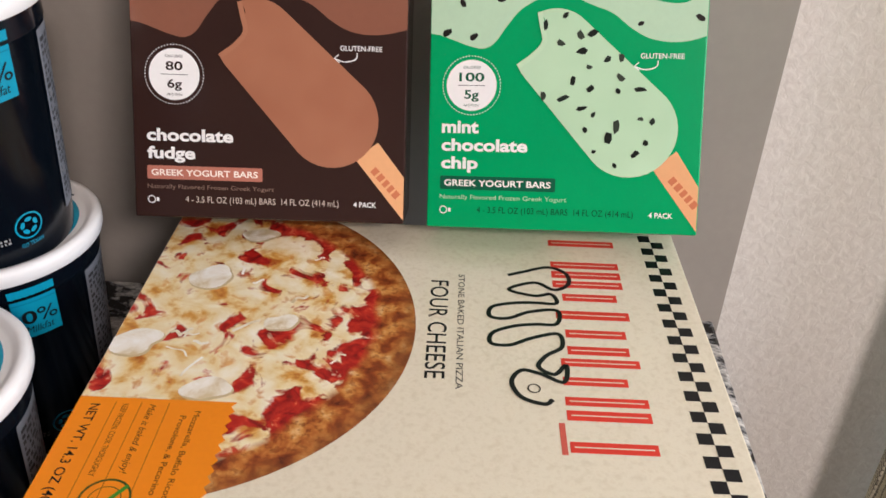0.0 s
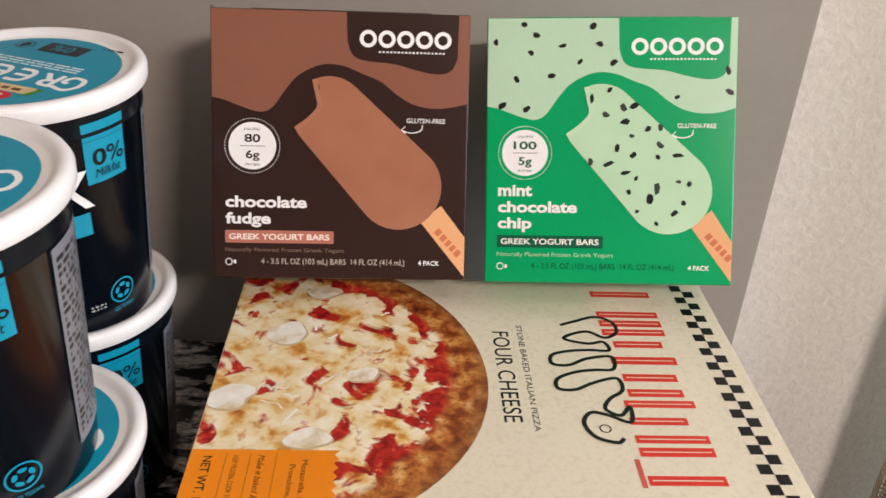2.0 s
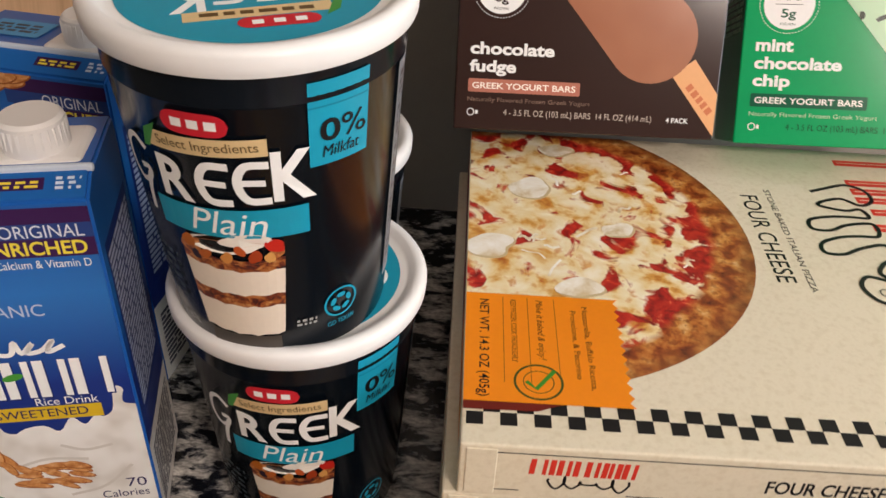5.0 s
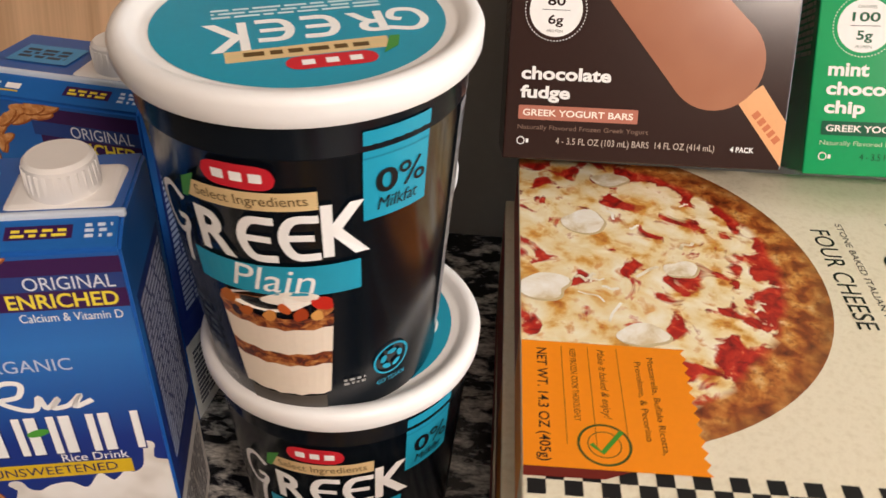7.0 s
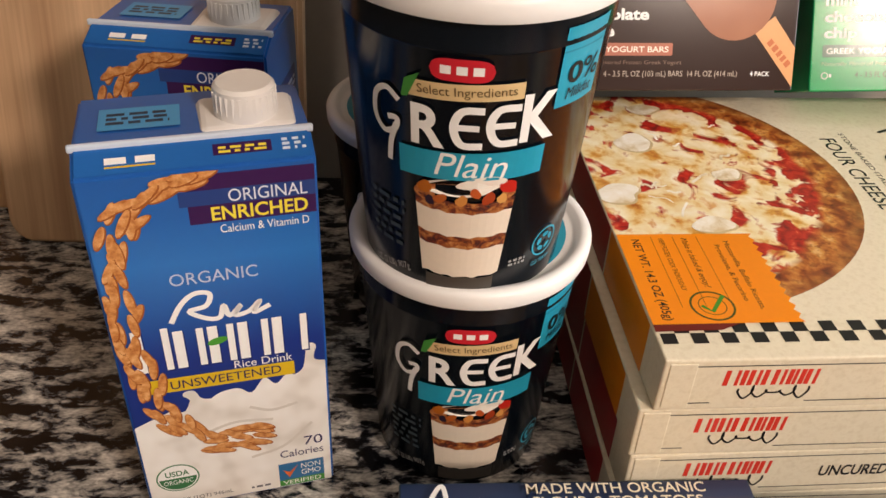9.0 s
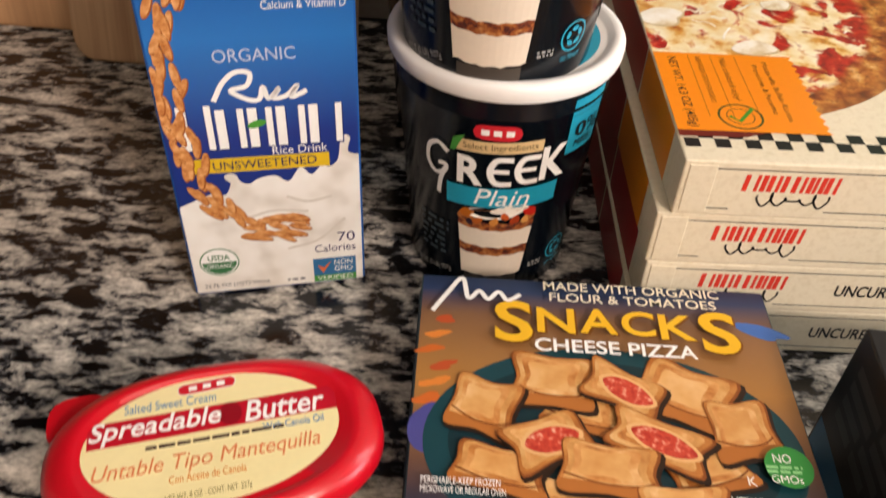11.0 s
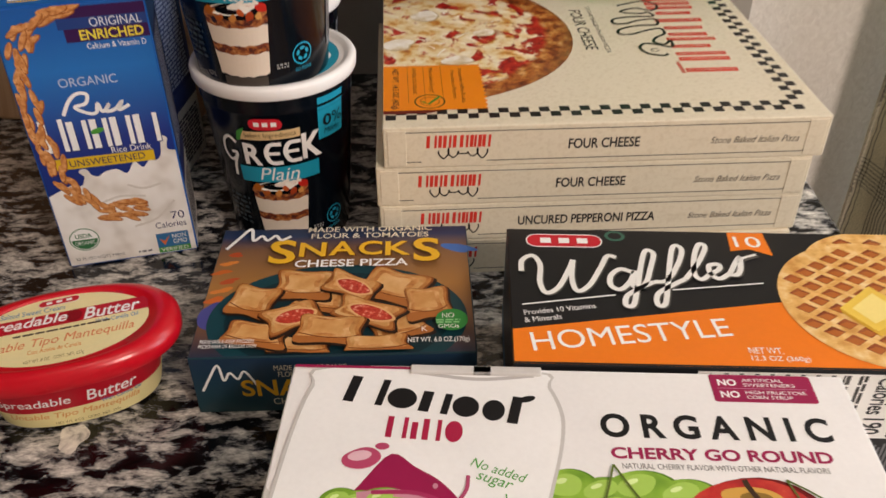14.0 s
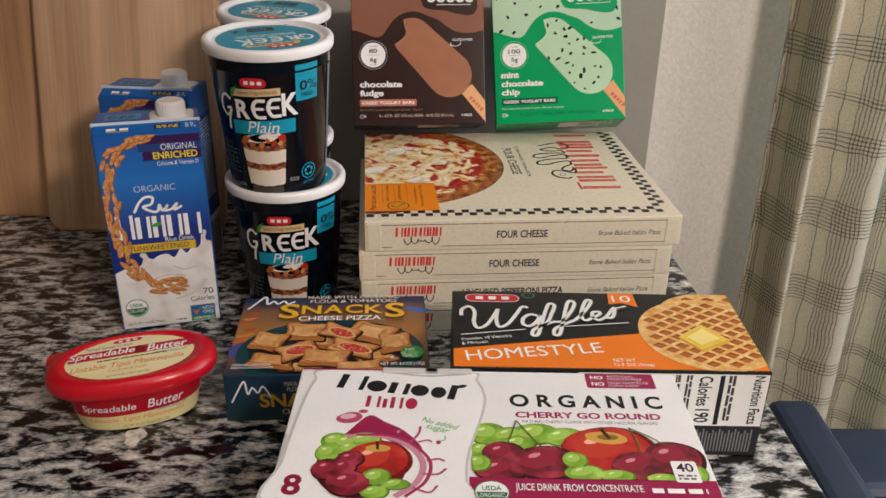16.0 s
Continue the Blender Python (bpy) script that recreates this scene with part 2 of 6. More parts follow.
patch.matrix_world = pose(-0.3185, 0.040, 0.9)
patch.parent = counter
patch.matrix_parent_inverse = counter.matrix_world.inverted()


def cutting_board(m, w, h, label, wood):
    t = thing("cutting_board", m, label, "cutting board", "cutting boards against the wall")
    bm = bmesh.new()
    pts = []
    r = 0.018
    for cx, cz, a0 in ((w - r, r, -90), (w - r, h - r, 0), (r, h - r, 90), (r, r, 180)):
        for k in range(7):
            a = radians(a0 + 15 * k)
            pts.append((cx + r * math.cos(a), 0, cz + r * math.sin(a)))
    f = bm.faces.new([bm.verts.new(p) for p in pts])
    ex = bmesh.ops.extrude_face_region(bm, geom=[f])["geom"]
    for v in ex:
        if isinstance(v, bmesh.types.BMVert):
            v.co.y += 0.018
    bmesh.ops.recalc_face_normals(bm, faces=bm.faces)
    bmesh.ops.bevel(bm, geom=[e for e in bm.edges if abs(e.verts[0].co.y - e.verts[1].co.y) < 1e-6], offset=0.003, segments=2, affect="EDGES")
    part("board", bm, wood, t)
    return t


cutting_board(pose(-0.540, 0.414, 0.9, -14, 0, 0.5), 0.205, 0.46, "light maple cutting board leaning against the wall", BOARD_A)
cutting_board(pose(-0.80, 0.452, 0.9, -8, 0, 0.5), 0.31, 0.52, "wide warm oak cutting board behind the other one", BOARD_B)


# ---- cartons and boxes ----
def carton(m, w, d, h, label, name, category, mats, group="", bev=0.0009):
    t = thing(name, m, label, category, group)
    part("body", box_bm(-w / 2, -d / 2, 0, w / 2, d / 2, h, bev), mats, t)
    return t


PZ_W, PZ_D, PZ_H = 0.287, 0.245, 0.0292
pizza = []
for i, (x, y, a) in enumerate(((-0.0235, 0.3250, 4.2), (-0.0225, 0.3256, 4.9), (-0.0230, 0.3250, 4.6), (-0.0175, 0.3249, 4.7))):
    lab = ("four cheese", "uncured pepperoni")[i < 2]
    pizza.append(carton(pose(x, y, 0.9 + i * (PZ_H + 0.0003), 0, 0, a), PZ_W, PZ_D, PZ_H, f"cream card frozen {lab} pizza box in a stack", "pizza_box", "food box", KRAFT, "stacked pizza boxes"))

YD = 0.062
choc = carton(pose(-0.1063, 0.4012, 1.0405, -22.6, 0, 5.7) @ pose(0, YD / 2, 0), 0.1435, YD, 0.1500, "dark brown chocolate fudge frozen bar box leaning on the wall", "frozen_bar_box", "food box", gloss("33211d"), "frozen bar boxes")
mint = carton(pose(0.0473, 0.4098, 1.0435, -26.0, 0, -3.2) @ pose(0, YD / 2, 0, 0, -4.4, 0), 0.1412, YD, 0.1520, "green mint chocolate chip frozen bar box leaning on the wall", "frozen_bar_box", "food box", gloss("04a060"), "frozen bar boxes")

snack = carton(pose(-0.1745, 0.1272, 0.9, 0, 0, 3.4), 0.1615, 0.1234, 0.0435, "dark teal and orange cheese pizza snack box lying flat", "snack_box", "food box", ink("1f3a45"))
waffle = carton(pose(0.0429, 0.0857, 0.9, 0, 0, -0.3), 0.2326, 0.1167, 0.076, "black and orange waffle box lying flat", "waffle_box", "food box", ink("17181a"))
juice = carton(pose(-0.0487, -0.0473, 0.9, 0, 0, -0.4), 0.2676, 0.1443, 0.0755, "white juice pouch box lying flat with fruit printed on it", "juice_box", "food box", ink("efefee"))


def rice_carton(m, label):
    """A drink carton with a folded slanting top and a screw cap."""
    w, d, h, rid = 0.089, 0.060, 0.190, 0.1955
    t = thing("rice_drink_carton", m, label, "drink carton", "rice drink cartons")
    prof = [(-d / 2, 0), (-d / 2, h), (-d * 0.28, rid), (d / 2, rid - 0.002), (d / 2, 0)]
    bm = bmesh.new()
    a = [bm.verts.new((-w / 2, y, z)) for y, z in prof]
    b = [bm.verts.new((w / 2, y, z)) for y, z in prof]
    bm.faces.new(a[::-1])
    bm.faces.new(b)
    for i in range(5):
        j = (i + 1) % 5
        bm.faces.new((a[i], a[j], b[j], b[i]))
    bmesh.ops.recalc_face_normals(bm, faces=bm.faces)
    bmesh.ops.bevel(bm, geom=list(bm.edges), offset=0.0012, segments=2, affect="EDGES")
    part("body", bm, ink("1f5fae", 0.3), t)
    part("top_seam", box_bm(-w / 2 - 0.001, -d * 0.28 - 0.0012, rid - 0.001, w / 2 + 0.001, -d * 0.28 + 0.0012, rid + 0.0022, 0.0008), ink("c9d5e4"), t, "pale folded seam")
    cx, cy, cap_z = w * 0.24, d * 0.04, rid - 0.0028
    part("spout", box_bm(cx - 0.0200, cy - 0.0155, cap_z - 0.006, cx + 0.0200, cy + 0.0170, cap_z + 0.0035, 0.004, 3), WHITE_PLASTIC, t)
    bm, r = lathe([(0.0126, cap_z + 0.003), (0.0128, cap_z + 0.0055), (0.0122, cap_z + 0.0152), (0.0108, cap_z + 0.0166), (0.0, cap_z + 0.0166)], 48)
    for v in bm.verts:
        v.co.x += cx
        v.co.y += cy
    c = smooth_by_angle(part("cap", bm, WHITE_PLASTIC, t, "white screw cap"), 35)
    bm = bmesh.new()
    for i in range(28):
        a_ = 2 * math.pi * i / 28
        x, y = cx + 0.0121 * math.cos(a_), cy + 0.0121 * math.sin(a_)
        box_bm(x - 0.0006, y - 0.0006, cap_z + 0.006, x + 0.0006, y + 0.0006, cap_z + 0.0138, bm=bm)
    part("grip_ribs", bm, WHITE_PLASTIC, c)
    return t


rice = rice_carton(pose(-0.3449, 0.2369, 0.9, 0, 0, 16.1), "blue and white rice drink carton with a white cap")
rice_back = rice_carton(pose(-0.372, 0.345, 0.9, 0, 0, -4), "blue and white rice drink carton behind the other one")

TUB_H, TUB_R0, TUB_R1 = 0.1300, 0.0425, 0.0520


def yogurt_tub(m, label):
    t = thing("yogurt_tub", m, label, "yogurt tub", "stacked yogurt tubs")
    bm, r = lathe([(0.0, 0.004), (TUB_R0 - 0.004, 0.004), (TUB_R0 - 0.002, 0.0), (TUB_R0, 0.001), (TUB_R0 + 0.0005, 0.003), (TUB_R1 - 0.0006, TUB_H - 0.016), (TUB_R1 + 0.0002, TUB_H - 0.015), (TUB_R1, TUB_H)], 96)
    smooth_by_angle(part("body", bm, BLACK_TUB, t), 35)
    bm, r = lathe([(0.0525, TUB_H - 0.0035), (0.0554, TUB_H - 0.0035), (0.0560, TUB_H - 0.002), (0.0563, TUB_H + 0.003), (0.0552, TUB_H + 0.0050), (0.0530, TUB_H + 0.0058), (0.0505, TUB_H + 0.0054), (0.0488, TUB_H + 0.003), (0.0470, TUB_H + 0.0025), (0.0, TUB_H + 0.0025)], 96)
    lid = smooth_by_angle(part("lid", bm, WHITE_PLASTIC, t, "white plastic lid with a teal label"), 50)
    return t, lid


TUB_STEP = TUB_H + 0.0027
tubs = [yogurt_tub(pose(x, y, z, lean, 0, a), "black yogurt tub with white lid " + s) for x, y, z, lean, a, s in (
    (-0.2304, 0.2633, 0.9, 0, 7.5, "at the bottom of a stack"), (-0.2345, 0.2545, 0.9 + TUB_STEP - 0.0008, 2.5, 0, "on top of another tub"),
    (-0.2555, 0.3840, 0.9, 0, 1, "under another rear tub"), (-0.2530, 0.3780, 0.9 + TUB_STEP, 2.5, 15, "on top of the rear stack"))]

butter = thing("butter_tub", pose(-0.3262, 0.0778, 0.9, 0, 0, 19.5), "pale yellow spreadable butter tub with a red lid", "butter tub")
bm, r = lathe([(0.0, 0.002), (0.026, 0.0), (0.0285, 0.002), (0.034, 0.045)], 96, 1.6, 2.4)
smooth_by_angle(part("body", bm, YELLOW_TUB, butter), 40)
bm, r = lathe([(0.0345, 0.0375), (0.0388, 0.0375), (0.0395, 0.040), (0.0391, 0.045), (0.0372, 0.0485), (0.0335, 0.0505), (0.0315, 0.0502), (0.0302, 0.0488), (0.0, 0.0488)], 96, 1.64, 2.4)
tab, _ = lathe([(0.0, 0.0385), (0.012, 0.0385), (0.0125, 0.041), (0.0, 0.042)], 24, 1, 3, bm)
for v in list(bm.verts)[-96:]:
    v.co.x -= 0.053
    v.co.y += 0.025
butter_lid = smooth_by_angle(part("lid", bm, RED_PLASTIC, butter, "glossy red lid with a cream oval label"), 40)


# ---- chairs and curtain ----
def chair(m, label):
    t = thing("dining_chair", m, label, "chair")
    part("backrest", box_bm(-0.028, -0.21, 0.40, 0.028, 0.21, 0.755, 0.014, 3), NAVY, t)
    part("seat", box_bm(0.0, -0.22, 0.40, 0.44, 0.22, 0.48, 0.02, 3), NAVY, t)
    for y in (-0.18, 0.18):
        part("armrest", box_bm(0.031, y - 0.06, 0.485, 0.44, y + 0.06, 0.695, 0.016, 3), NAVY, t)
    for x in (0.02, 0.40):
        for y in (-0.19, 0.19):
            part("leg", box_bm(x - 0.018, y - 0.018, 0, x + 0.018, y + 0.018, 0.42, 0.003), NAVY, t)
    return t


chair(pose(0.318, 0.10, 0, 0, 0, 0), "dark navy padded armchair beside the counter")


def plaid_mat():
    """Woven plaid: bands of thin dark lines both ways on a pale ground."""
    m = bpy.data.materials.new("plaid_cloth")
    m.use_nodes = True
    n, l = m.node_tree.nodes, m.node_tree.links
    b = n["Principled BSDF"]
    uv = n.new("ShaderNodeUVMap")
    sep = n.new("ShaderNodeSeparateXYZ")
    slub, bend = n.new("ShaderNodeTexNoise"), n.new("ShaderNodeVectorMath")
    slub.inputs["Scale"].default_value, slub.inputs["Detail"].default_value = 14, 3
    bend.operation = "MULTIPLY_ADD"
    bend.inputs[1].default_value = (0.016, 0.016, 0)
    l.new(uv.outputs[0], slub.inputs["Vector"])
    l.new(slub.outputs["Color"], bend.inputs[0])
    l.new(uv.outputs[0], bend.inputs[2])
    l.new(bend.outputs[0], sep.inputs[0])
    out = None
    for k, (period, fine) in enumerate(((0.045, 0.0046), (0.052, 0.0050))):
        def op(kind, a, bb=None):
            x = n.new("ShaderNodeMath")
            x.operation = kind
            for s, v in zip(x.inputs, (a, bb)):
                if v is None:
                    continue
                if isinstance(v, (int, float)):
                    s.default_value = v
                else:
                    l.new(v, s)
            return x.outputs[0]
        no = n.new("ShaderNodeTexNoise")
        no.noise_dimensions = "1D"
        no.inputs["Scale"].default_value = 1 / period * 0.9
        l.new(sep.outputs[k], no.inputs["W"])
        band = op("GREATER_THAN", no.outputs[0], 0.53)
        line = op("LESS_THAN", op("FRACT", op("DIVIDE", sep.outputs[k], fine)), 0.3)
        v = op("MULTIPLY", band, line)
        out = v if out is None else op("ADD", out, v)
    tex = n.new("ShaderNodeTexNoise")
    tex.inputs["Scale"].default_value = 500
    l.new(uv.outputs[0], tex.inputs["Vector"])
    r = n.new("ShaderNodeValToRGB")
    r.color_ramp.elements[0].position, r.color_ramp.elements[0].color = 0.25, hexc("eae4d0")
    r.color_ramp.elements[1].position, r.color_ramp.elements[1].color = 1.9 / 2, hexc("4e4d44")
    sc = n.new("ShaderNodeMath")
    sc.operation = "MULTIPLY_ADD"
    sc.inputs[1].default_value = 0.44
    l.new(out, sc.inputs[0])
    l.new(tex.outputs[0], sc.inputs[2])
    sc2 = n.new("ShaderNodeMath")
    sc2.operation = "SUBTRACT"
    sc2.inputs[1].default_value = 0.22
    l.new(sc.outputs[0], sc2.inputs[0])
    l.new(sc2.outputs[0], r.inputs[0])
    l.new(r.outputs[0], b.inputs["Base Color"])
    b.inputs["Roughness"].default_value = 0.85
    tr = n.new("ShaderNodeBsdfTranslucent")
    l.new(r.outputs[0], tr.inputs[0])
    mix = n.new("ShaderNodeMixShader")
    mix.inputs[0].default_value = 0.4
    l.new(b.outputs[0], mix.inputs[1])
    l.new(tr.outputs[0], mix.inputs[2])
    l.new(mix.outputs[0], n["Material Output"].inputs[0])
    return m


PLAID = plaid_mat()


def curtain(x0, x1, y, folds, amp, label, z0=0.06, z1=2.3):
    nx, nz = 90, 24
    vs, fs, uvs = [], [], []
    for j in range(nz + 1):
        z = z0 + (z1 - z0) * j / nz
        arc, last = 0.0, None
        for i in range(nx + 1):
            s = i / nx
            a = amp * (0.75 + 0.25 * math.sin(3.1 * s + 1.3))
            p = (x0 + (x1 - x0) * s + 0.006 * math.sin(2.3 * z + 5 * s) + max(0.0, 1.0 - z) * 0.03 * s, y + a * math.sin(2 * math.pi * folds * s + 0.35 * math.sin(1.7 * z) + 0.6 * math.sin(4 * s)))
            if last:
                arc += math.dist(p, last)
            last = p
            vs.append((*p, z))
            uvs.append((arc, z))
    for j in range(nz):
        for i in range(nx):
            k = j * (nx + 1) + i
            fs.append((k, k + 1, k + nx + 2, k + nx + 1))
    me = bpy.data.meshes.new("curtain")
    me.from_pydata(vs, [], fs)
    lay = me.uv_layers.new(name="UVMap")
    for lp in me.loops:
        lay.data[lp.index].uv = uvs[lp.vertex_index]
    me.materials.append(PLAID)
    me.shade_smooth()
    ob = new("curtain", me)
    so = ob.modifiers.new("thickness", "SOLIDIFY")
    so.thickness = 0.0015
    return tagged(ob, label, "curtain", "window curtains")


curtain(0.322, 0.462, 0.515, 1.9, 0.034, "pale sage plaid curtain hanging in folds by the window")
curtain(0.484, 0.80, 0.525, 2.6, 0.030, "pale sage plaid curtain hanging on the far side of the gap")
GLASS = bpy.data.materials.new("pane_glass")
GLASS.use_nodes = True
GLASS.node_tree.nodes["Principled BSDF"].inputs["Transmission Weight"].default_value = 1.0
GLASS.node_tree.nodes["Principled BSDF"].inputs["Roughness"].default_value = 0.02
win = thing("window_1", pose(0.9, 0.68, 1.275), "white framed window behind the curtains", "window", kind="structure")
for n_, b_ in (("stile", (-0.40, -0.02, -0.825, -0.36, 0.02, 0.825)), ("stile", (0.36, -0.02, -0.825, 0.40, 0.02, 0.825)), ("rail", (-0.36, -0.02, -0.825, 0.36, 0.02, -0.78)), ("rail", (-0.36, -0.02, 0.78, 0.36, 0.02, 0.825))):
    part(n_, box_bm(*b_), WHITE_PLASTIC, win)
pane = part("pane", box_bm(-0.36, -0.003, -0.78, 0.36, 0.003, 0.78), GLASS, win)
pane.visible_shadow = False
# backdrop beyond the pane: its teal emission stands in for daylight outdoors
gm = mat("garden_glow", hexc("6fae9a"), 0.9, vary=0.3, scale=3)
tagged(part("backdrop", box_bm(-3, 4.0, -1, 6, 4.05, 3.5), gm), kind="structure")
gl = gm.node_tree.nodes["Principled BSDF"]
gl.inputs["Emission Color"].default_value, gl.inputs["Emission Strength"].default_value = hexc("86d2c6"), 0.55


# ---- prints: thin flat shapes that lie on a face of a package, in millimetres on that face ----
_text_cache = {}


def glyphs(s, shear=0.0, bold=0.0):
    """The outline of words in the built-in font, as points and faces, one unit high."""
    key = (s, shear, bold)
    if key not in _text_cache:
        cu = bpy.data.curves.new("words", "FONT")
        cu.body, cu.size, cu.shear, cu.resolution_u, cu.fill_mode = s, 1.0, shear, 4, "FRONT"
        cu.dimensions, cu.offset = "2D", bold
        ob = bpy.data.objects.new("words", cu)
        scene.collection.objects.link(ob)
        me = bpy.data.meshes.new_from_object(ob.evaluated_get(bpy.context.evaluated_depsgraph_get()))
        vs = [(v.co.x, v.co.y) for v in me.vertices]
        fs = [tuple(p.vertices) for p in me.polygons]
        bpy.data.objects.remove(ob)
        bpy.data.meshes.remove(me)
        _text_cache[key] = (vs, fs)
    return _text_cache[key]


def text(s, x0, y0, x1, y1, turn=0, shear=0.0, bold=0.0):
    """Words set to fill the box (x0, y0, x1, y1) after a turn by degrees (90 and 270 swap the box)."""
    vs, fs = glyphs(s, shear, bold)
    ax, bx = min(v[0] for v in vs), max(v[0] for v in vs)
    ay, by = min(v[1] for v in vs), max(v[1] for v in vs)
    cx, cy, w, h = (x0 + x1) / 2, (y0 + y1) / 2, x1 - x0, y1 - y0
    if turn in (90, 270, -90):
        w, h = h, w
    a = radians(turn)
    out = []
    for x, y in vs:
        u, v = ((x - ax) / (bx - ax) - 0.5) * w, ((y - ay) / (by - ay) - 0.5) * h
        out.append((cx + u * math.cos(a) - v * math.sin(a), cy + u * math.sin(a) + v * math.cos(a)))
    return out, fs


def poly(*pts):
    return list(pts), [tuple(range(len(pts)))]


def rect(x0, y0, x1, y1):
    return poly((x0, y0), (x1, y0), (x1, y1), (x0, y1))


def rrect(x0, y0, x1, y1, r):
    pts = []
    for cx, cy, a0 in ((x1 - r, y0 + r, -90), (x1 - r, y1 - r, 0), (x0 + r, y1 - r, 90), (x0 + r, y0 + r, 180)):
        for k in range(7):
            a = radians(a0 + 15 * k)
            pts.append((cx + r * math.cos(a), cy + r * math.sin(a)))
    return poly(*pts)


def oval(cx, cy, rx, ry=None, n=36, turn=0.0, rough=0.0, seed=0, a0=0.0, a1=360.0):
    ry = ry or rx
    rnd = random.Random(seed)
    ph = [rnd.uniform(0, 6.28) for _ in range(4)]
    t = radians(turn)
    pts = []
    full = a1 - a0 >= 360
    for i in range(n if full else n + 1):
        a = radians(a0 + (a1 - a0) * i / n)
        k = 1 + rough * sum(math.sin((j + 2) * a + ph[j]) / (j + 1.5) for j in range(4))
        x, y = rx * k * math.cos(a), ry * k * math.sin(a)
        pts.append((cx + x * math.cos(t) - y * math.sin(t), cy + x * math.sin(t) + y * math.cos(t)))
    return poly(*pts)


def ring(cx, cy, r0, r1, n=40, sy=1.0):
    vs, fs = [], []
    for i in range(n):
        a = 2 * math.pi * i / n
        for r in (r0, r1):
            vs.append((cx + r * math.cos(a), cy + r * sy * math.sin(a)))
    for i in range(n):
        j = (i + 1) % n
        fs.append((2 * i, 2 * i + 1, 2 * j + 1, 2 * j))
    return vs, fs


def stroke(pts, w, smooth=True):
    """A line of width w along points, rounded through them."""
    if smooth and len(pts) > 2:
        p = [Vector(q) for q in pts]
        p = [2 * p[0] - p[1]] + p + [2 * p[-1] - p[-2]]
        out = []
        for i in range(1, len(p) - 2):
            for k in range(6):
                t = k / 6
                a, b, c, d = p[i - 1:i + 3]
                out.append(0.5 * (2 * b + (c - a) * t + (2 * a - 5 * b + 4 * c - d) * t * t + (3 * b - a - 3 * c + d) * t ** 3))
        out.append(p[-2])
    else:
        out = [Vector(q) for q in pts]
    vs, fs = [], []
    for i, q in enumerate(out):
        d = (out[min(i + 1, len(out) - 1)] - out[max(i - 1, 0)]).normalized()
        nn = Vector((-d.y, d.x)) * w / 2
        vs += [tuple(q + nn), tuple(q - nn)]
    for i in range(len(out) - 1):
        fs.append((2 * i, 2 * i + 1, 2 * i + 3, 2 * i + 2))
    return vs, fs


def many(*shapes):
    vs, fs = [], []
    for a, b in shapes:
        k = len(vs)
        vs += a
        fs += [tuple(i + k for i in f) for f in b]
    return vs, fs


def moved(shape, dx=0, dy=0, turn=0, s=1.0, sx=1.0):
    a = radians(turn)
    return [(dx + s * (sx * x * math.cos(a) - y * math.sin(a)), dy + s * (sx * x * math.sin(a) + y * math.cos(a))) for x, y in shape[0]], shape[1]


def curved(pts, k=5, closed=True):
    """Points rounded through the given ones."""
    p = [Vector(q) for q in pts]
    n, out = len(p), []
    for i in range(n if closed else n - 1):
        a, b, c, d = (p[(i + j) % n] for j in (-1, 0, 1, 2))
        if not closed:
            a, d = p[max(i - 1, 0)], p[min(i + 2, n - 1)]
        for q in range(k):
            t = q / k
            v = 0.5 * (2 * b + (c - a) * t + (2 * a - 5 * b + 4 * c - d) * t * t + (3 * b - a - 3 * c + d) * t ** 3)
            out.append((v.x, v.y))
    if not closed:
        out.append(tuple(p[-1]))
    return out


def clipped(shape, x0, y0, x1, y1):
    """The part of a one-faced shape inside a rectangle."""
    pts = list(shape[0])
    for axis, lim, keep in ((0, x0, 1), (0, x1, -1), (1, y0, 1), (1, y1, -1)):
        out = []
        for i, p in enumerate(pts):
            q = pts[i - 1]
            ip, iq = keep * (p[axis] - lim) >= 0, keep * (q[axis] - lim) >= 0
            if ip != iq:
                t = (lim - q[axis]) / (p[axis] - q[axis])
                out.append((q[0] + t * (p[0] - q[0]), q[1] + t * (p[1] - q[1])))
            if ip:
                out.append(p)
        pts = out
    return (pts, [tuple(range(len(pts)))]) if len(pts) > 2 else ([], [])


LAYER = 0.00006
sheets_made = [0]


def sheet(name, parent, place, items, label=""):
    """One printed part: items are (shape, material, layer)."""
    me = bpy.data.meshes.new(name)
    vs, fs, ms, slots = [], [], [], []
    sheets_made[0] += 1
    base, step = (sheets_made[0] % 8) * 0.000005, 0.000018 / len(items)
    for nr, ((pv, pf), m, layer) in enumerate(items):
        if m not in slots:
            slots.append(m)
        k = len(vs)
        vs += [place(x / 1000, y / 1000, layer * LAYER + base + nr * step) for x, y in pv]
        for f in pf:
            fs.append(tuple(i + k for i in f))
            ms.append(slots.index(m))
    me.from_pydata(vs, [], fs)
    for s in slots:
        me.materials.append(s)
    me.polygons.foreach_set("material_index", ms)
    me.update()
    ob = new(name, me)
    ob.parent = parent
    return tagged(ob, label)


def lines(parent, place, items):
    """Lines of printed words, each a part of its own."""
    for it in items:
        sheet("lettering", parent, place, [it])


def front(w, d):
    return lambda u, v, h: (u - w / 2, -d / 2 - h, v)


def top(w, d, z):
    return lambda u, v, h: (u - w / 2, v - d / 2, z + h)


def left(w, d):
    return lambda u, v, h: (-w / 2 - h, d / 2 - u, v)


def right(w, d):
    return lambda u, v, h: (w / 2 + h, u - d / 2, v)


def under(w, d):
    return lambda u, v, h: (u - w / 2, v - d / 2, -h)


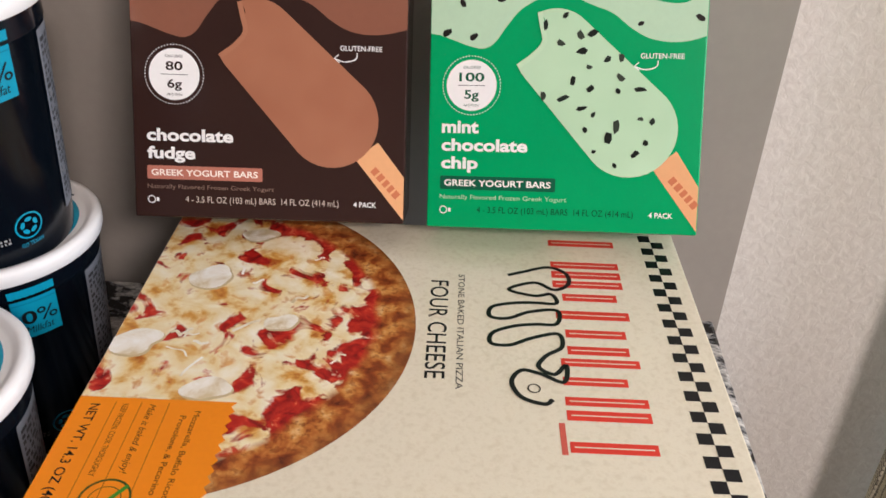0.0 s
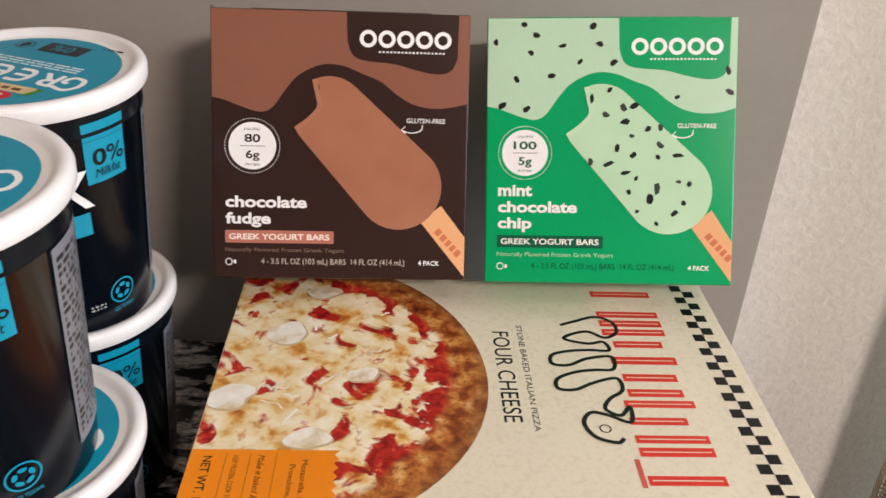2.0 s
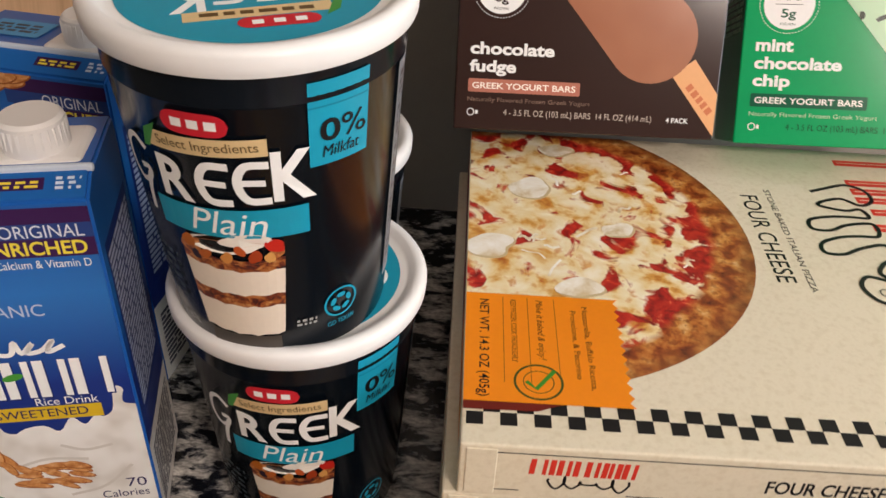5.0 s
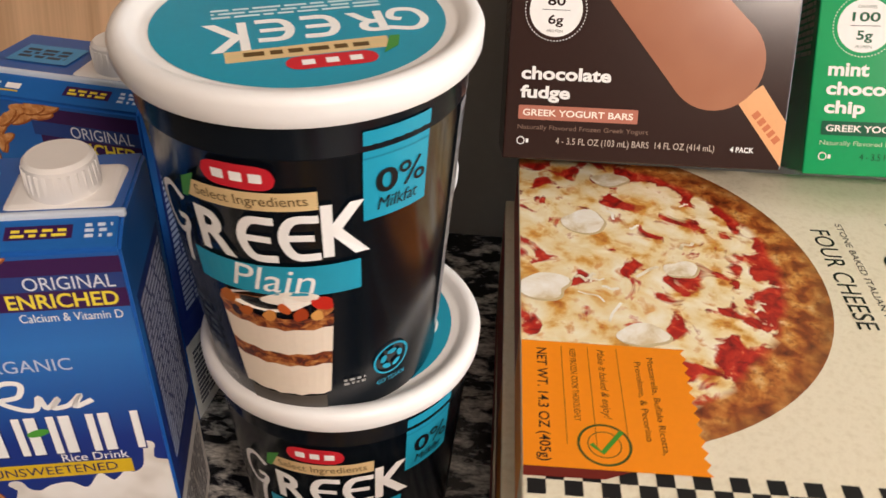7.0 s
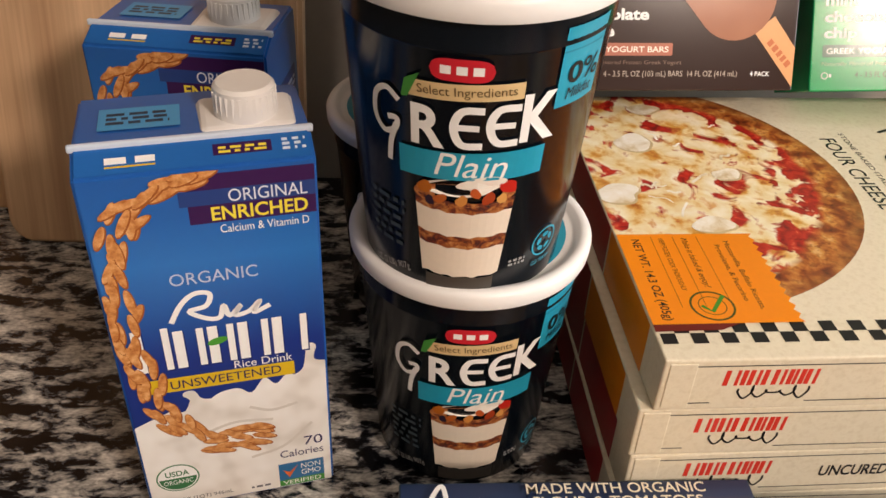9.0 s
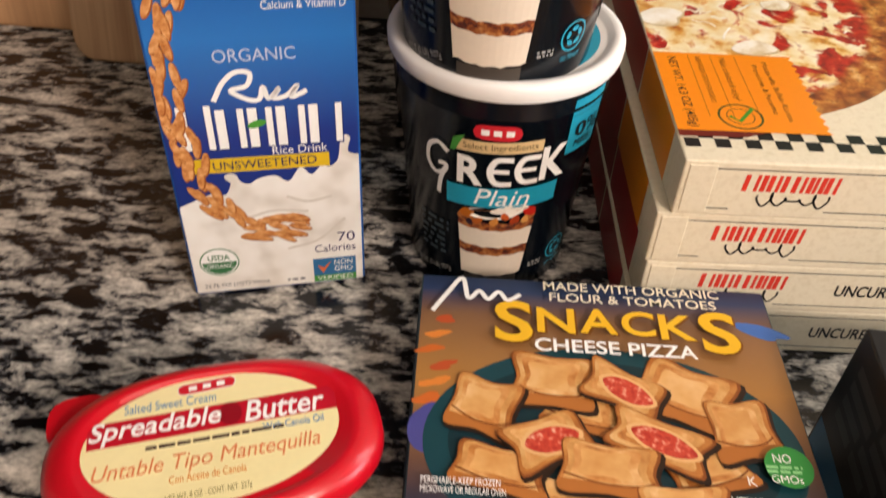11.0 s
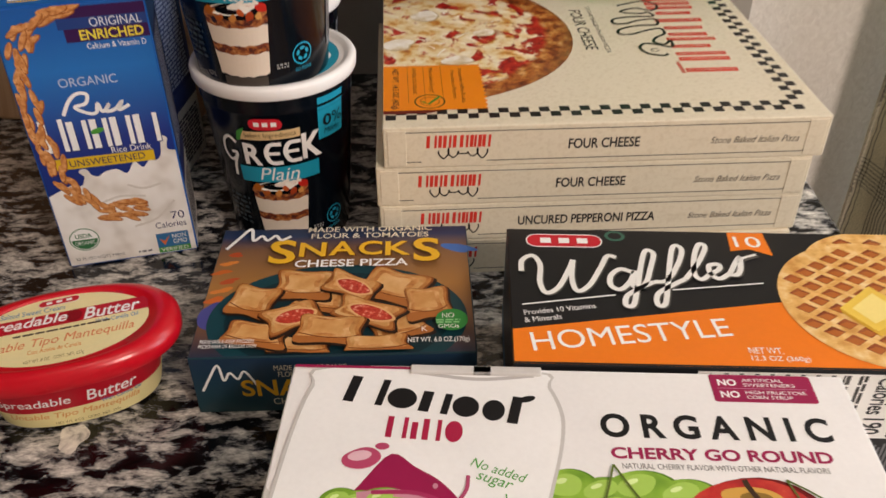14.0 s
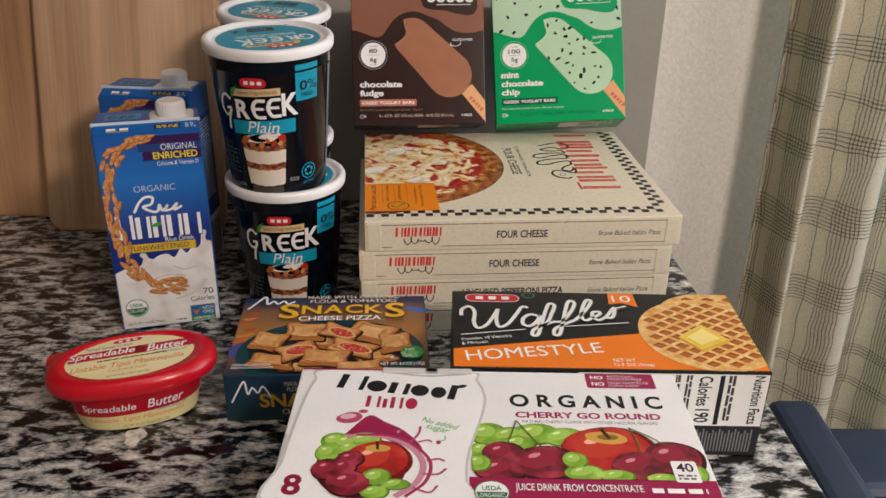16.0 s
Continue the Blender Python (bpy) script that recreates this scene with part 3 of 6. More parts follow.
def block_word(widths, x0, y0, h, gap, slant=0.0, hollow=0.0):
    """A brand name reduced to slanting plain blocks, one a character."""
    out, x = [], x0
    for w in widths:
        out.append(poly((x, y0), (x + w, y0), (x + w + slant * h, y0 + h), (x + slant * h, y0 + h)))
        x += w + gap
    return many(*out)


def bar_mark(kinds, x0, y0, h, thick, gap, slant=0.0):
    """A brand name reduced to plain upright bars and discs, a pair of bars or one disc for a character."""
    out, x = [], x0
    for kind, w, k in kinds:
        hh = h * k
        if kind == "disc":
            out.append(oval(x + w / 2, y0 + hh / 2, w / 2, hh / 2, 30))
        else:
            for a, t in ((0, thick), (w - thick * 0.7, thick * 0.7)) if kind == "pair" else ((0, thick),):
                out.append(poly((x + a, y0), (x + a + t, y0), (x + a + t + slant * hh, y0 + hh), (x + a + slant * hh, y0 + hh)))
        x += w + gap
    return many(*out)


def bars(x0, y0, x1, y1, rows, seed=0, fill=0.62, words=4):
    """Writing too small to read: rows of short plain bars."""
    rnd = random.Random(seed)
    out, pitch = [], (y1 - y0) / rows
    for i in range(rows):
        x, y = x0, y1 - pitch * (i + 1) + pitch * (1 - fill) / 2
        while x < x1 - 0.5:
            w = min(rnd.uniform(0.5, 1.6) * (x1 - x0) / words / 1.2, x1 - x)
            out.append(rect(x, y, x + w, y + pitch * fill))
            x += w + pitch * 0.45
    return many(*out)


def squiggle(x0, y0, x1, y1, w, n=7):
    """A script brand name reduced to one looping line."""
    pts = []
    for i in range(n * 4 + 1):
        t = i / (n * 4)
        a = t * n * 2 * math.pi
        pts.append((x0 + (x1 - x0) * t - 0.25 * (x1 - x0) / n * math.sin(a), (y0 + y1) / 2 + (y1 - y0) / 2 * math.cos(a) * (0.55 + 0.45 * math.sin(t * 9))))
    return stroke(pts, w)


WHITE, BLACK, RED, TEAL = ink("f1f0ee"), ink("141416"), ink("d8392b"), ink("1591ad")
CREAM = ink("d9bd8c")


def pill(cx, cy, w, h):
    """The red shop mark as a plain red lozenge with a pale line and three pale dashes."""
    a = [(rrect(cx - w / 2, cy - h / 2, cx + w / 2, cy + h / 2, h * 0.49), WHITE, 3), (rrect(cx - w / 2 + h * 0.06, cy - h * 0.44, cx + w / 2 - h * 0.06, cy + h * 0.44, h * 0.43), ink("c8202f"), 4)]
    for k in (-1, 0, 1):
        a.append((rect(cx + k * w * 0.24 - w * 0.07, cy - h * 0.2, cx + k * w * 0.24 + w * 0.07, cy + h * 0.2), WHITE, 5))
    return a


# -- pizza boxes
def pizza_mat(cx, cy):
    """A printed pizza: mottled cheese broken by sauce, a sauce ring and a baked crust."""
    m = bpy.data.materials.new("printed_pizza")
    m.use_nodes = True
    n, l = m.node_tree.nodes, m.node_tree.links
    b = n["Principled BSDF"]
    b.inputs["Roughness"].default_value = 0.45
    co = n.new("ShaderNodeTexCoord")
    off = n.new("ShaderNodeVectorMath")
    off.inputs[1].default_value = (-cx, -cy, 0)
    l.new(co.outputs["Object"], off.inputs[0])
    flat = n.new("ShaderNodeVectorMath")
    flat.operation = "MULTIPLY"
    flat.inputs[1].default_value = (1, 1, 0)
    l.new(off.outputs[0], flat.inputs[0])
    size = n.new("ShaderNodeVectorMath")
    size.operation = "LENGTH"
    l.new(flat.outputs[0], size.inputs[0])

    def noise(scale, detail, distort):
        t = n.new("ShaderNodeTexNoise")
        t.inputs["Scale"].default_value, t.inputs["Detail"].default_value, t.inputs["Distortion"].default_value = scale, detail, distort
        l.new(flat.outputs[0], t.inputs["Vector"])
        return t.outputs[0]

    def span(x, a, c, lo=0.0, hi=1.0):
        t = n.new("ShaderNodeMapRange")
        for k, v in zip(("From Min", "From Max", "To Min", "To Max"), (a, c, lo, hi)):
            t.inputs[k].default_value = v
        l.new(x, t.inputs["Value"])
        return t.outputs[0]

    def calc(kind, x, y):
        t = n.new("ShaderNodeMath")
        t.operation = kind
        for sk, v in zip(t.inputs, (x, y)):
            if isinstance(v, float):
                sk.default_value = v
            else:
                l.new(v, sk)
        return t.outputs[0]

    def colours(x, stops):
        t = n.new("ShaderNodeValToRGB")
        e = t.color_ramp.elements
        while len(e) < len(stops):
            e.new(0.5)
        for k, (p, h) in zip(e, stops):
            k.position, k.color = p, hexc(h)
        l.new(x, t.inputs[0])
        return t.outputs[0]

    def blend(f, x, y):
        t = n.new("ShaderNodeMix")
        t.data_type = "RGBA"
        l.new(f, t.inputs[0])
        l.new(x, t.inputs[6])
        l.new(y, t.inputs[7])
        return t.outputs[2]

    wob = calc("MULTIPLY", calc("ADD", size.outputs["Value"], span(noise(22, 3, 0.5), 0.3, 0.7, -0.0050, 0.0050)), 0.936)
    cheese = colours(noise(66, 6, 0.3), [(0.30, "b0601f"), (0.38, "d9a04c"), (0.46, "ebd29a"), (0.58, "f2e4c0"), (0.75, "faf4e2")])
    fleck = span(noise(120, 4, 0.5), 0.57, 0.68, 0.0, 0.75)
    cheese = blend(fleck, cheese, colours(noise(90, 2, 0), [(0.35, "c8742a"), (0.65, "e0a04c")]))
    sauce = colours(noise(150, 5, 0.8), [(0.3, "6e0d0c"), (0.47, "a81b14"), (0.6, "c4301f"), (0.74, "de7a52")])
    more = span(wob, 0.066, 0.090, 0.0, 0.13)
    wet = span(calc("ADD", noise(56, 4, 0.6), more), 0.562, 0.612)
    top_ = blend(wet, cheese, sauce)
    crust = colours(noise(105, 9, 0.3), [(0.30, "5a1f0c"), (0.41, "8f4218"), (0.50, "b56a2c"), (0.60, "cf9048"), (0.74, "e6c088")])
    crust = blend(span(noise(330, 4, 0.3), 0.50, 0.62, 0.0, 0.6), crust, colours(noise(60, 2, 0), [(0.3, "6e3012"), (0.7, "98501f")]))
    rim = span(wob, 0.101, 0.110, 0.0, 0.7)
    crust = blend(rim, crust, colours(noise(120, 5, 0.5), [(0.35, "5a2a12"), (0.65, "a5652f")]))
    l.new(blend(span(wob, 0.0895, 0.0935), top_, crust), b.inputs["Base Color"])
    return m


ORANGE = ink("ee8a14")
REDINK = ink("d63a2c")


def checks(x0, y0, x1, y1, s, m=BLACK, layer=2):
    out = []
    along = (x1 - x0) > (y1 - y0)
    n = int((x1 - x0 if along else y1 - y0) / s)
    for i in range(n):
        for r in (0, 1):
            if (i + r) % 2 == 0:
                out.append(rect(x0 + i * s, y0 + r * s, x0 + i * s + s, y0 + r * s + s) if along else rect(x0 + r * s, y0 + i * s, x0 + r * s + s, y0 + i * s + s))
    return many(*out)


def frame_line(x0, y0, x1, y1, n, w, gap=None):
    """A ruled border with stepped-in corners, open below the mark."""
    p = [(x0 + n, y0), (x0 + n * 0.9, y0 + n * 0.6), (x0, y0 + n), (x0, y1 - n), (x0 + n * 0.9, y1 - n * 0.6), (x0 + n, y1), (x1 - n, y1), (x1 - n * 0.9, y1 - n * 0.6), (x1, y1 - n), (x1, y0 + n), (x1 - n * 0.9, y0 + n * 0.6), (x1 - n, y0)]
    segs = [stroke([a, b], w, False) for a, b in zip(p, p[1:])]
    segs.append(stroke([p[0], (gap[0], y0)], w, False))
    segs.append(stroke([(gap[1], y0), p[-1]], w, False))
    return many(*segs)


def pizza_front(box, words, side, wx):
    f = front(PZ_W, PZ_D)
    sheet("front_border", box, f, [(frame_line(8, 4.2, 277, 25.5, 4.5, 0.55, (24, 66)), BLACK, 1)])
    kinds = [("pair", 6.6, 1), ("one", 2, 1), ("pair", 5.2, 1), ("one", 3.4, 1), ("pair", 5.4, 1), ("pair", 4.2, 1), ("one", 1.6, 1), ("pair", 5.4, 1)]
    tagged(sheet("brand_mark", box, f, [(bar_mark(kinds, 27, 14.2, 8.8, 2.2, 1.0, 0.06), REDINK, 1)], "red bars in a row"), kind="stuff")
    sheet("script_mark", box, f, [(squiggle(35, 6.0, 66, 14, 0.95, 5), BLACK, 2)], "black looping line")
    sheet("lettering", box, f, [(text(words, wx, 11.0, wx + (46 if len(words) < 14 else 94), 18.4, bold=0.02), BLACK, 1)])
    sheet("tagline", box, f, [(text("Stone Baked Italian Pizza", 210, 11.6, 268, 16.4, shear=0.3), ink("4a4038"), 1)])
    # a side panel in red and orange
    sheet("side_print", box, left(PZ_W, PZ_D), [(rect(150, 0.5, 222, 28.5), side, 1), (rect(8, 0.5, 148, 28.5), ink("a32218"), 1)])
    for x in (-0.135, 0.135):
        part("corner_tab", box_bm(x - 0.006, -PZ_D / 2 - 0.0004, 0.002, x + 0.006, -PZ_D / 2 + 0.001, PZ_H - 0.002, 0.0004), KRAFT, box)


for b in pizza[2:]:
    pizza_front(b, "FOUR CHEESE", ORANGE, 118)
for b in pizza[:2]:
    pizza_front(b, "UNCURED PEPPERONI PIZZA", ink("b01f22"), 93)

pt = top(PZ_W, PZ_D, PZ_H)
pz = pizza[3]
R = random.Random(4)
PC = (25, 147)
centre = pt(PC[0] / 1000, PC[1] / 1000, 0)
pic = [(clipped(oval(*PC, 117.5, rough=0.010, n=90, seed=3), 0.6, 0, 286, 244.4), pizza_mat(centre[0], centre[1]), 1)]
CURD = ramp_mat("printed_curd", [(0.35, "d9c59c"), (0.5, "f0e8d6"), (0.65, "faf7ee")], 60, 0.45, 4, 0.4, bump=0.0)
for i in range(12):
    a, r = R.uniform(-90, 90), R.uniform(8, 88)
    x, y = PC[0] + r * math.cos(radians(a)), PC[1] + r * math.sin(radians(a))
    w_, t_ = R.uniform(2.5, 7), R.uniform(0, 180)
    line = [(x + k * w_ * math.cos(radians(t_)) - R.uniform(-2, 2) * math.sin(radians(t_)), y + k * w_ * math.sin(radians(t_)) + R.uniform(-2, 2) * math.cos(radians(t_))) for k in (-1, -0.3, 0.4, 1)]
    if all(px > 1 and (py > 102 or px > 70) for px, py in line):
        pic.append((stroke(line, R.uniform(0.9, 1.9)), CURD, 2 + i % 3))
for i, (x, y, r) in enumerate(((33, 183, 12), (77, 147, 8), (11, 128, 12), (53, 98, 10), (50, 226, 9))):
    pic.append((clipped(oval(x + 0.8, y - 1.0, r * 1.03, r * 0.82, 28, 10, 0.16, i), 0.6, 0, 286, 244), ink("cdb98f"), 5))
    pic.append((clipped(oval(x, y, r, r * 0.78, 28, 10, 0.18, i), 0.6, 0, 285, 244), CURD, 6))
pic = [p for p in pic if p[0][0]]
sheet("pizza_picture", pz, pt, pic, "printed four cheese pizza with red sauce")
zig = [(0.6, 22), (0.6, 89.5)] + [(67 + (0 if k % 2 else 2.2), 89.5 - k * 2.8) for k in range(25)]
items = [(poly((0.6, 17.5), (0.6, 23), (42, 23), (30, 18)), ink("6b1d14"), 7), (poly(*zig[::-1]), ORANGE, 8)]
items += [(text("NET WT. 14.3 OZ (405g)", 5.5, 24.5, 11, 85, -90, bold=0.01), BLACK, 9)]
for x in (17, 28, 40):
    items.append((rect(x, 33, x + 0.3, 87), ink("8d5a14"), 9))
items += [(text("KEEP FROZEN. COOK THOROUGHLY", 20.5, 45, 23.0, 85.5, -90), ink("3c2a10"), 9), (text("Make it baked & enjoy!", 31, 47, 35, 86, -90, 0.3), ink("3c2a10"), 9), (text("Mozzarella, Buffalo Ricotta,", 52, 31, 55, 83, -90), ink("3c2a10"), 9), (text("Provolone, & Pecorino", 46.5, 37, 49.5, 80, -90), ink("3c2a10"), 9)]
items += [(ring(31, 34, 9.2, 10.2), ink("3d4a1e"), 9), (ring(31, 34, 6.0, 6.4), ink("3d4a1e"), 9), (stroke([(26, 34), (30, 30), (38, 41)], 1.9, False), ink("3f8a2c"), 10)]
sheet("orange_label", pz, pt, items, "orange paper label with dark small print")
lines(pz, pt, [(text("FOUR CHEESE", 149, 111, 158.5, 188.5, -90, bold=0.004), BLACK, 2), (text("STONE BAKED ITALIAN PIZZA", 163.5, 104.5, 166.8, 195, -90), BLACK, 2)])


def lid_block(y1, y0, kind):
    """Tall red bars across the lid's name, each with a thin inner rule."""
    p = lambda a, b: (214 + a * 37 - (232 - (y1 + (y0 - y1) * b)) * 0.012, y1 + (y0 - y1) * b)
    w = 6.2 / abs(y1 - y0)
    bands = {0: ((0, 1, 0, w), (0, 1, 1 - w, 1)), 1: ((0, 1, 0, 1),), 2: ((0, 1, 0, w), (0.12, 0.88, 1 - w, 1)), 3: ((0, 1, 0.5 - w * 0.55, 0.5 + w * 0.55),), 4: ((0.10, 0.90, 0, w), (0.10, 0.90, 1 - w, 1)), 5: ((0, 1, 0, w * 0.9), (0, 1, 1 - w * 0.9, 1), (0, 0.8, 0.5 - w * 0.45, 0.5 + w * 0.45))}[kind]
    for a0, a1, b0, b1 in bands:
        m, h = (b0 + b1) / 2, 0.35 / abs(y1 - y0)
        sheet("red_bar", pz, pt, [(poly(p(a0, b0), p(a1, b0), p(a1, b1), p(a0, b1)), REDINK, 2), (poly(p(a0 + 0.05, m - h), p(a1 - 0.05, m - h), p(a1 - 0.05, m + h), p(a0 + 0.05, m + h)), KRAFT, 4)], "tall red bar printed along the lid")


for kind, y1, y0 in ((0, 233.5, 205), (1, 202, 195.5), (2, 193, 175), (3, 173, 153), (4, 151, 132), (5, 129, 97), (0, 94, 69)):
    lid_block(y1, y0, kind)
sheet("brand_note", pz, pt, [(rect(208.4, 67.5, 211, 86), ink("c65a4c"), 2)])
loop = [(190, 196), (199, 200), (212, 205), (221, 200), (222, 190), (214, 184), (204, 190), (190, 183), (203, 178), (212, 180), (214, 172), (203, 172), (192, 171), (181, 167), (180, 159), (189, 158), (200, 164), (214, 166), (213, 155), (203, 154), (192, 152), (181, 146), (180, 138), (189, 137), (200, 143), (213, 147), (214, 137), (206, 130), (202, 122), (209, 117), (215, 124), (213, 112), (203, 117)]
sheet("script_mark", pz, pt, [(stroke(loop, 2.3), BLACK, 5), (stroke([(203, 117), (194, 119), (189, 111), (193, 101), (203, 97), (207, 100)], 2.3), BLACK, 6), (ring(199, 107, 2.4, 3.0), BLACK, 5)], "black looping script line")
sheet("check_border", pz, pt, [(many(checks(2, 10.0, 279, 23, 6.6), checks(266.5, 24, 280, 243, 6.6)), BLACK, 2)], "black and cream checked border")

# -- frozen bar boxes
def bar_box(box, w, box_h, pal, words, kcal, prot, chips):
    base, tone, bar, bar_hi, barlab, ink_word = pal
    f = front(w, YD)
    H = box_h * 1000
    W = w * 1000
    tone_m = gloss(tone)
    drip = [(0.5, H - 0.5)] + curved([(0.5, 101.5), (6, 100.5), (13, 98), (21, 95.2), (28, 94), (34, 97), (40.5, 106), (48, 114.5), (60, 120.5), (72, 120.5), (84, 116), (94, 112), (103, 105), (112, 100), (122, 98), (132, 98.5), (W - 0.5, 101)], 5, False) + [(W - 0.5, H - 0.5)]
    art = [(poly(*drip[::-1]), tone_m, 1)]
    art.append((poly((74.5, H - 0.5), *curved([(75, 134), (78, 126.5), (85, 123.4), (101, 122), (113, 119), (125, 117), (133, 119), (136.6, 126)], 5, False), (137, H - 0.5)), gloss(base), 2))
    if chips:
        rnd = random.Random(7)
        for x, y in ((5, 138), (21, 148), (25, 132), (43, 136), (60, 147), (64, 137), (37, 119), (17, 117), (53, 127), (143, 140), (136, 122), (108, 107), (23, 100), (72, 126.5), (9, 102), (W - 4, 110), (28, 142)):
            art.append((clipped(oval(x, y, rnd.uniform(1.6, 3.0), rnd.uniform(1.2, 2.2), 7, rnd.uniform(0, 180), 0.25, int(x * 7)), 0.6, 0, W - 0.6, H - 0.6), gloss("23211f"), 3))
    sheet("drip_print", box, f, art)
    # the bar: a rounded oblong with a bite out of its upper end, on a stick
    a, b = (65.5, 93.5), (104.5, 53.5)
    d = Vector(b) - Vector(a)
    ang = math.degrees(math.atan2(d.y, d.x))
    def obl(r0, r1, off=(0, 0)):
        pts = []
        for k in range(19):
            t = radians(ang + 90 + 10 * k)
            pts.append((a[0] + off[0] + r0 * math.cos(t), a[1] + off[1] + r0 * math.sin(t)))
        for k in range(19):
            t = radians(ang - 90 + 10 * k)
            pts.append((b[0] + off[0] + r1 * math.cos(t), b[1] + off[1] + r1 * math.sin(t)))
        return pts
    stick = poly((117, 34), (129, 43), (W - 0.5, 25), (W - 0.5, 2))
    full = obl(21, 24.5)
    cut = [p for p in full if not ((p[0] - 45) ** 2 + (p[1] - 100) ** 2 < 14.5 ** 2)]
    i0 = min(range(len(cut)), key=lambda i: math.dist(((cut[i][0] + cut[(i + 1) % len(cut)][0]) / 2, (cut[i][1] + cut[(i + 1) % len(cut)][1]) / 2), (48, 99)))
    body = cut[:i0 + 1]
    p, q = cut[i0], cut[(i0 + 1) % len(cut)]
    jag = []
    rnd = random.Random(2)
    for i in range(1, 12):
        t = i / 12
        x, y = p[0] + (q[0] - p[0]) * t, p[1] + (q[1] - p[1]) * t
        n_ = math.sin(math.pi * t) * 7.5 + rnd.uniform(-1.2, 1.2)
        jag.append((x + n_, y - n_ * 0.15))
    body = cut[:i0 + 1] + jag + cut[i0 + 1:]
    items = [(stick, gloss("e6ad7c"), 4)]
    items.append((moved(block_word([3.2, 3.2, 2.6, 2.6, 3.2], -9.5, -2, 4, 1.2), 133, 22, -47), gloss("cd7a55"), 5))
    items.append((poly(*body), ramp_mat("printed_bar", [(0.3, bar), (0.7, bar_hi)], 22, 0.17, 2, bump=0.0, spec=0.42), 5))
    items.append((stroke([(p[0], p[1]), jag[2], jag[5], jag[8], (q[0], q[1])], 2.6), gloss(bar_hi), 7))
    if chips:
        rnd = random.Random(11)
        spots = [(68, 97), (78, 101), (84, 102), (70, 111), (60, 106), (79, 93), (83, 85), (92, 89), (99, 80), (75, 78), (84, 74), (98, 73), (109, 74), (60, 70), (70, 69), (80, 64), (86, 61), (110, 59), (116, 58), (98, 55), (82, 53), (94, 49), (113, 47), (87, 42), (108, 41), (98, 35), (99, 90)]
        for x, y in spots:
            items.append((oval(x, y, rnd.uniform(1.2, 3.4), rnd.uniform(0.9, 2.4), 6, rnd.uniform(0, 180), 0.28, int(x * y)), gloss(rnd.choice(("1f2420", "27302a", "1f2420", "3a4238"))), 8))
    sheet("bar_picture", box, f, items, "printed bitten " + ("mint bar with chocolate chips" if chips else "chocolate bar") + " on a stick")
    dots = many(*[oval(22.5 + 15.2 * math.cos(t), 75 + 15.2 * math.sin(t), 0.35, 0.35, 6) for t in [2 * math.pi * i / 60 for i in range(60)]])
    sheet("calorie_badge", box, f, [(oval(22.5, 75, 13.2), WHITE, 2), (dots, WHITE, 2), (rect(15.5, 74.8, 29.5, 75.1), BLACK, 3), (text(kcal, 22.5 - 2.2 * len(kcal), 77, 22.5 + 2.2 * len(kcal), 81.6, bold=0.02), gloss(ink_word), 3), (text(prot, 18.8, 66.6, 26.4, 72.6, bold=0.02), gloss(ink_word), 3), (text("CALORIES", 18, 83.6, 27, 85.0), gloss(ink_word), 3), (text("PROTEIN", 18.6, 64, 26.4, 65.3), gloss(ink_word), 3)])
    y = 40.4 + (len(words) - 2) * 9.6
    for s in words:
        desc = any(c in s for c in "gpy")
        sheet("flavour_name", box, f, [(text(s, 7.3, y - (1.8 if desc else 0), 7.3 + 5.05 * len(s) * (0.97 if "i" in s else 1.0), y + 6.6, bold=0.034), WHITE, 3)])
        y -= 9.4
    lab, labtxt = barlab
    yl = 20.3
    sheet("kind_label", box, f, [(rrect(7, yl, 68, yl + 7.2, 0.8), gloss(lab), 3), (text("GREEK YOGURT BARS", 9.2, yl + 1.9, 65.6, yl + 5.3, bold=0.02), gloss(labtxt), 4)])
    sheet("small_print", box, f, [(text("Naturally Flavored Frozen Greek Yogurt", 7, 14.6, 74, 17.6), gloss(tone if chips else "8a6f62"), 3), (text("4 - 3.5 FL OZ (103 mL) BARS  14 FL OZ (414 mL)", 27, 7.2, 108.5, 11.6), gloss("c8b8ac" if not chips else "0e4a30"), 3), (text("4 PACK", 116.4, 8.4, 128.6, 11.2, bold=0.02), WHITE, 3), (ring(9, 9.4, 1.6, 2.1, 16), WHITE, 3), (rect(11.6, 8.4, 13, 10.4), WHITE, 3)])
    sheet("gluten_note", box, f, [(text("GLUTEN-FREE", 108.6, 89.6, 130.3, 92.2, bold=0.01), WHITE, 3), (stroke([(117.5, 88.6), (116.5, 85.4), (111, 84), (105.6, 85.6)], 0.55), WHITE, 6), (stroke([(107.8, 87.6), (105.6, 85.6), (108.2, 83.6)], 0.55, False), WHITE, 6)])
    mark = [(ring(86.5 + 10.4 * k, 135.5, 2.7, 4.8, 20), WHITE, 3) for k in range(5)]
    mark.append((many(*[oval(93 + 2.1 * k, 128.4, 0.7, 0.6, 8) for k in range(18)]), WHITE, 3))
    sheet("brand_mark", box, f, mark, "row of white rings over a dotted line")
    # top edge flap and underside
    part("lid_flap", box_bm(-0.05, -YD / 2 + 0.002, H / 1000 - 0.0006, 0.05, YD / 2 - 0.002, H / 1000 + 0.0006, 0.0003), gloss(base), box)
    sheet("underside_print", box, under(w, YD), [(rect(2, 2, W - 2, 60), gloss(base), 1), (rect(70, 8, 116, 40), gloss("e8e6df"), 2), (many(*[rect(92 + 1.1 * i, 10, 92.5 + 1.1 * i, 38) for i in range(20)]), BLACK, 3)])
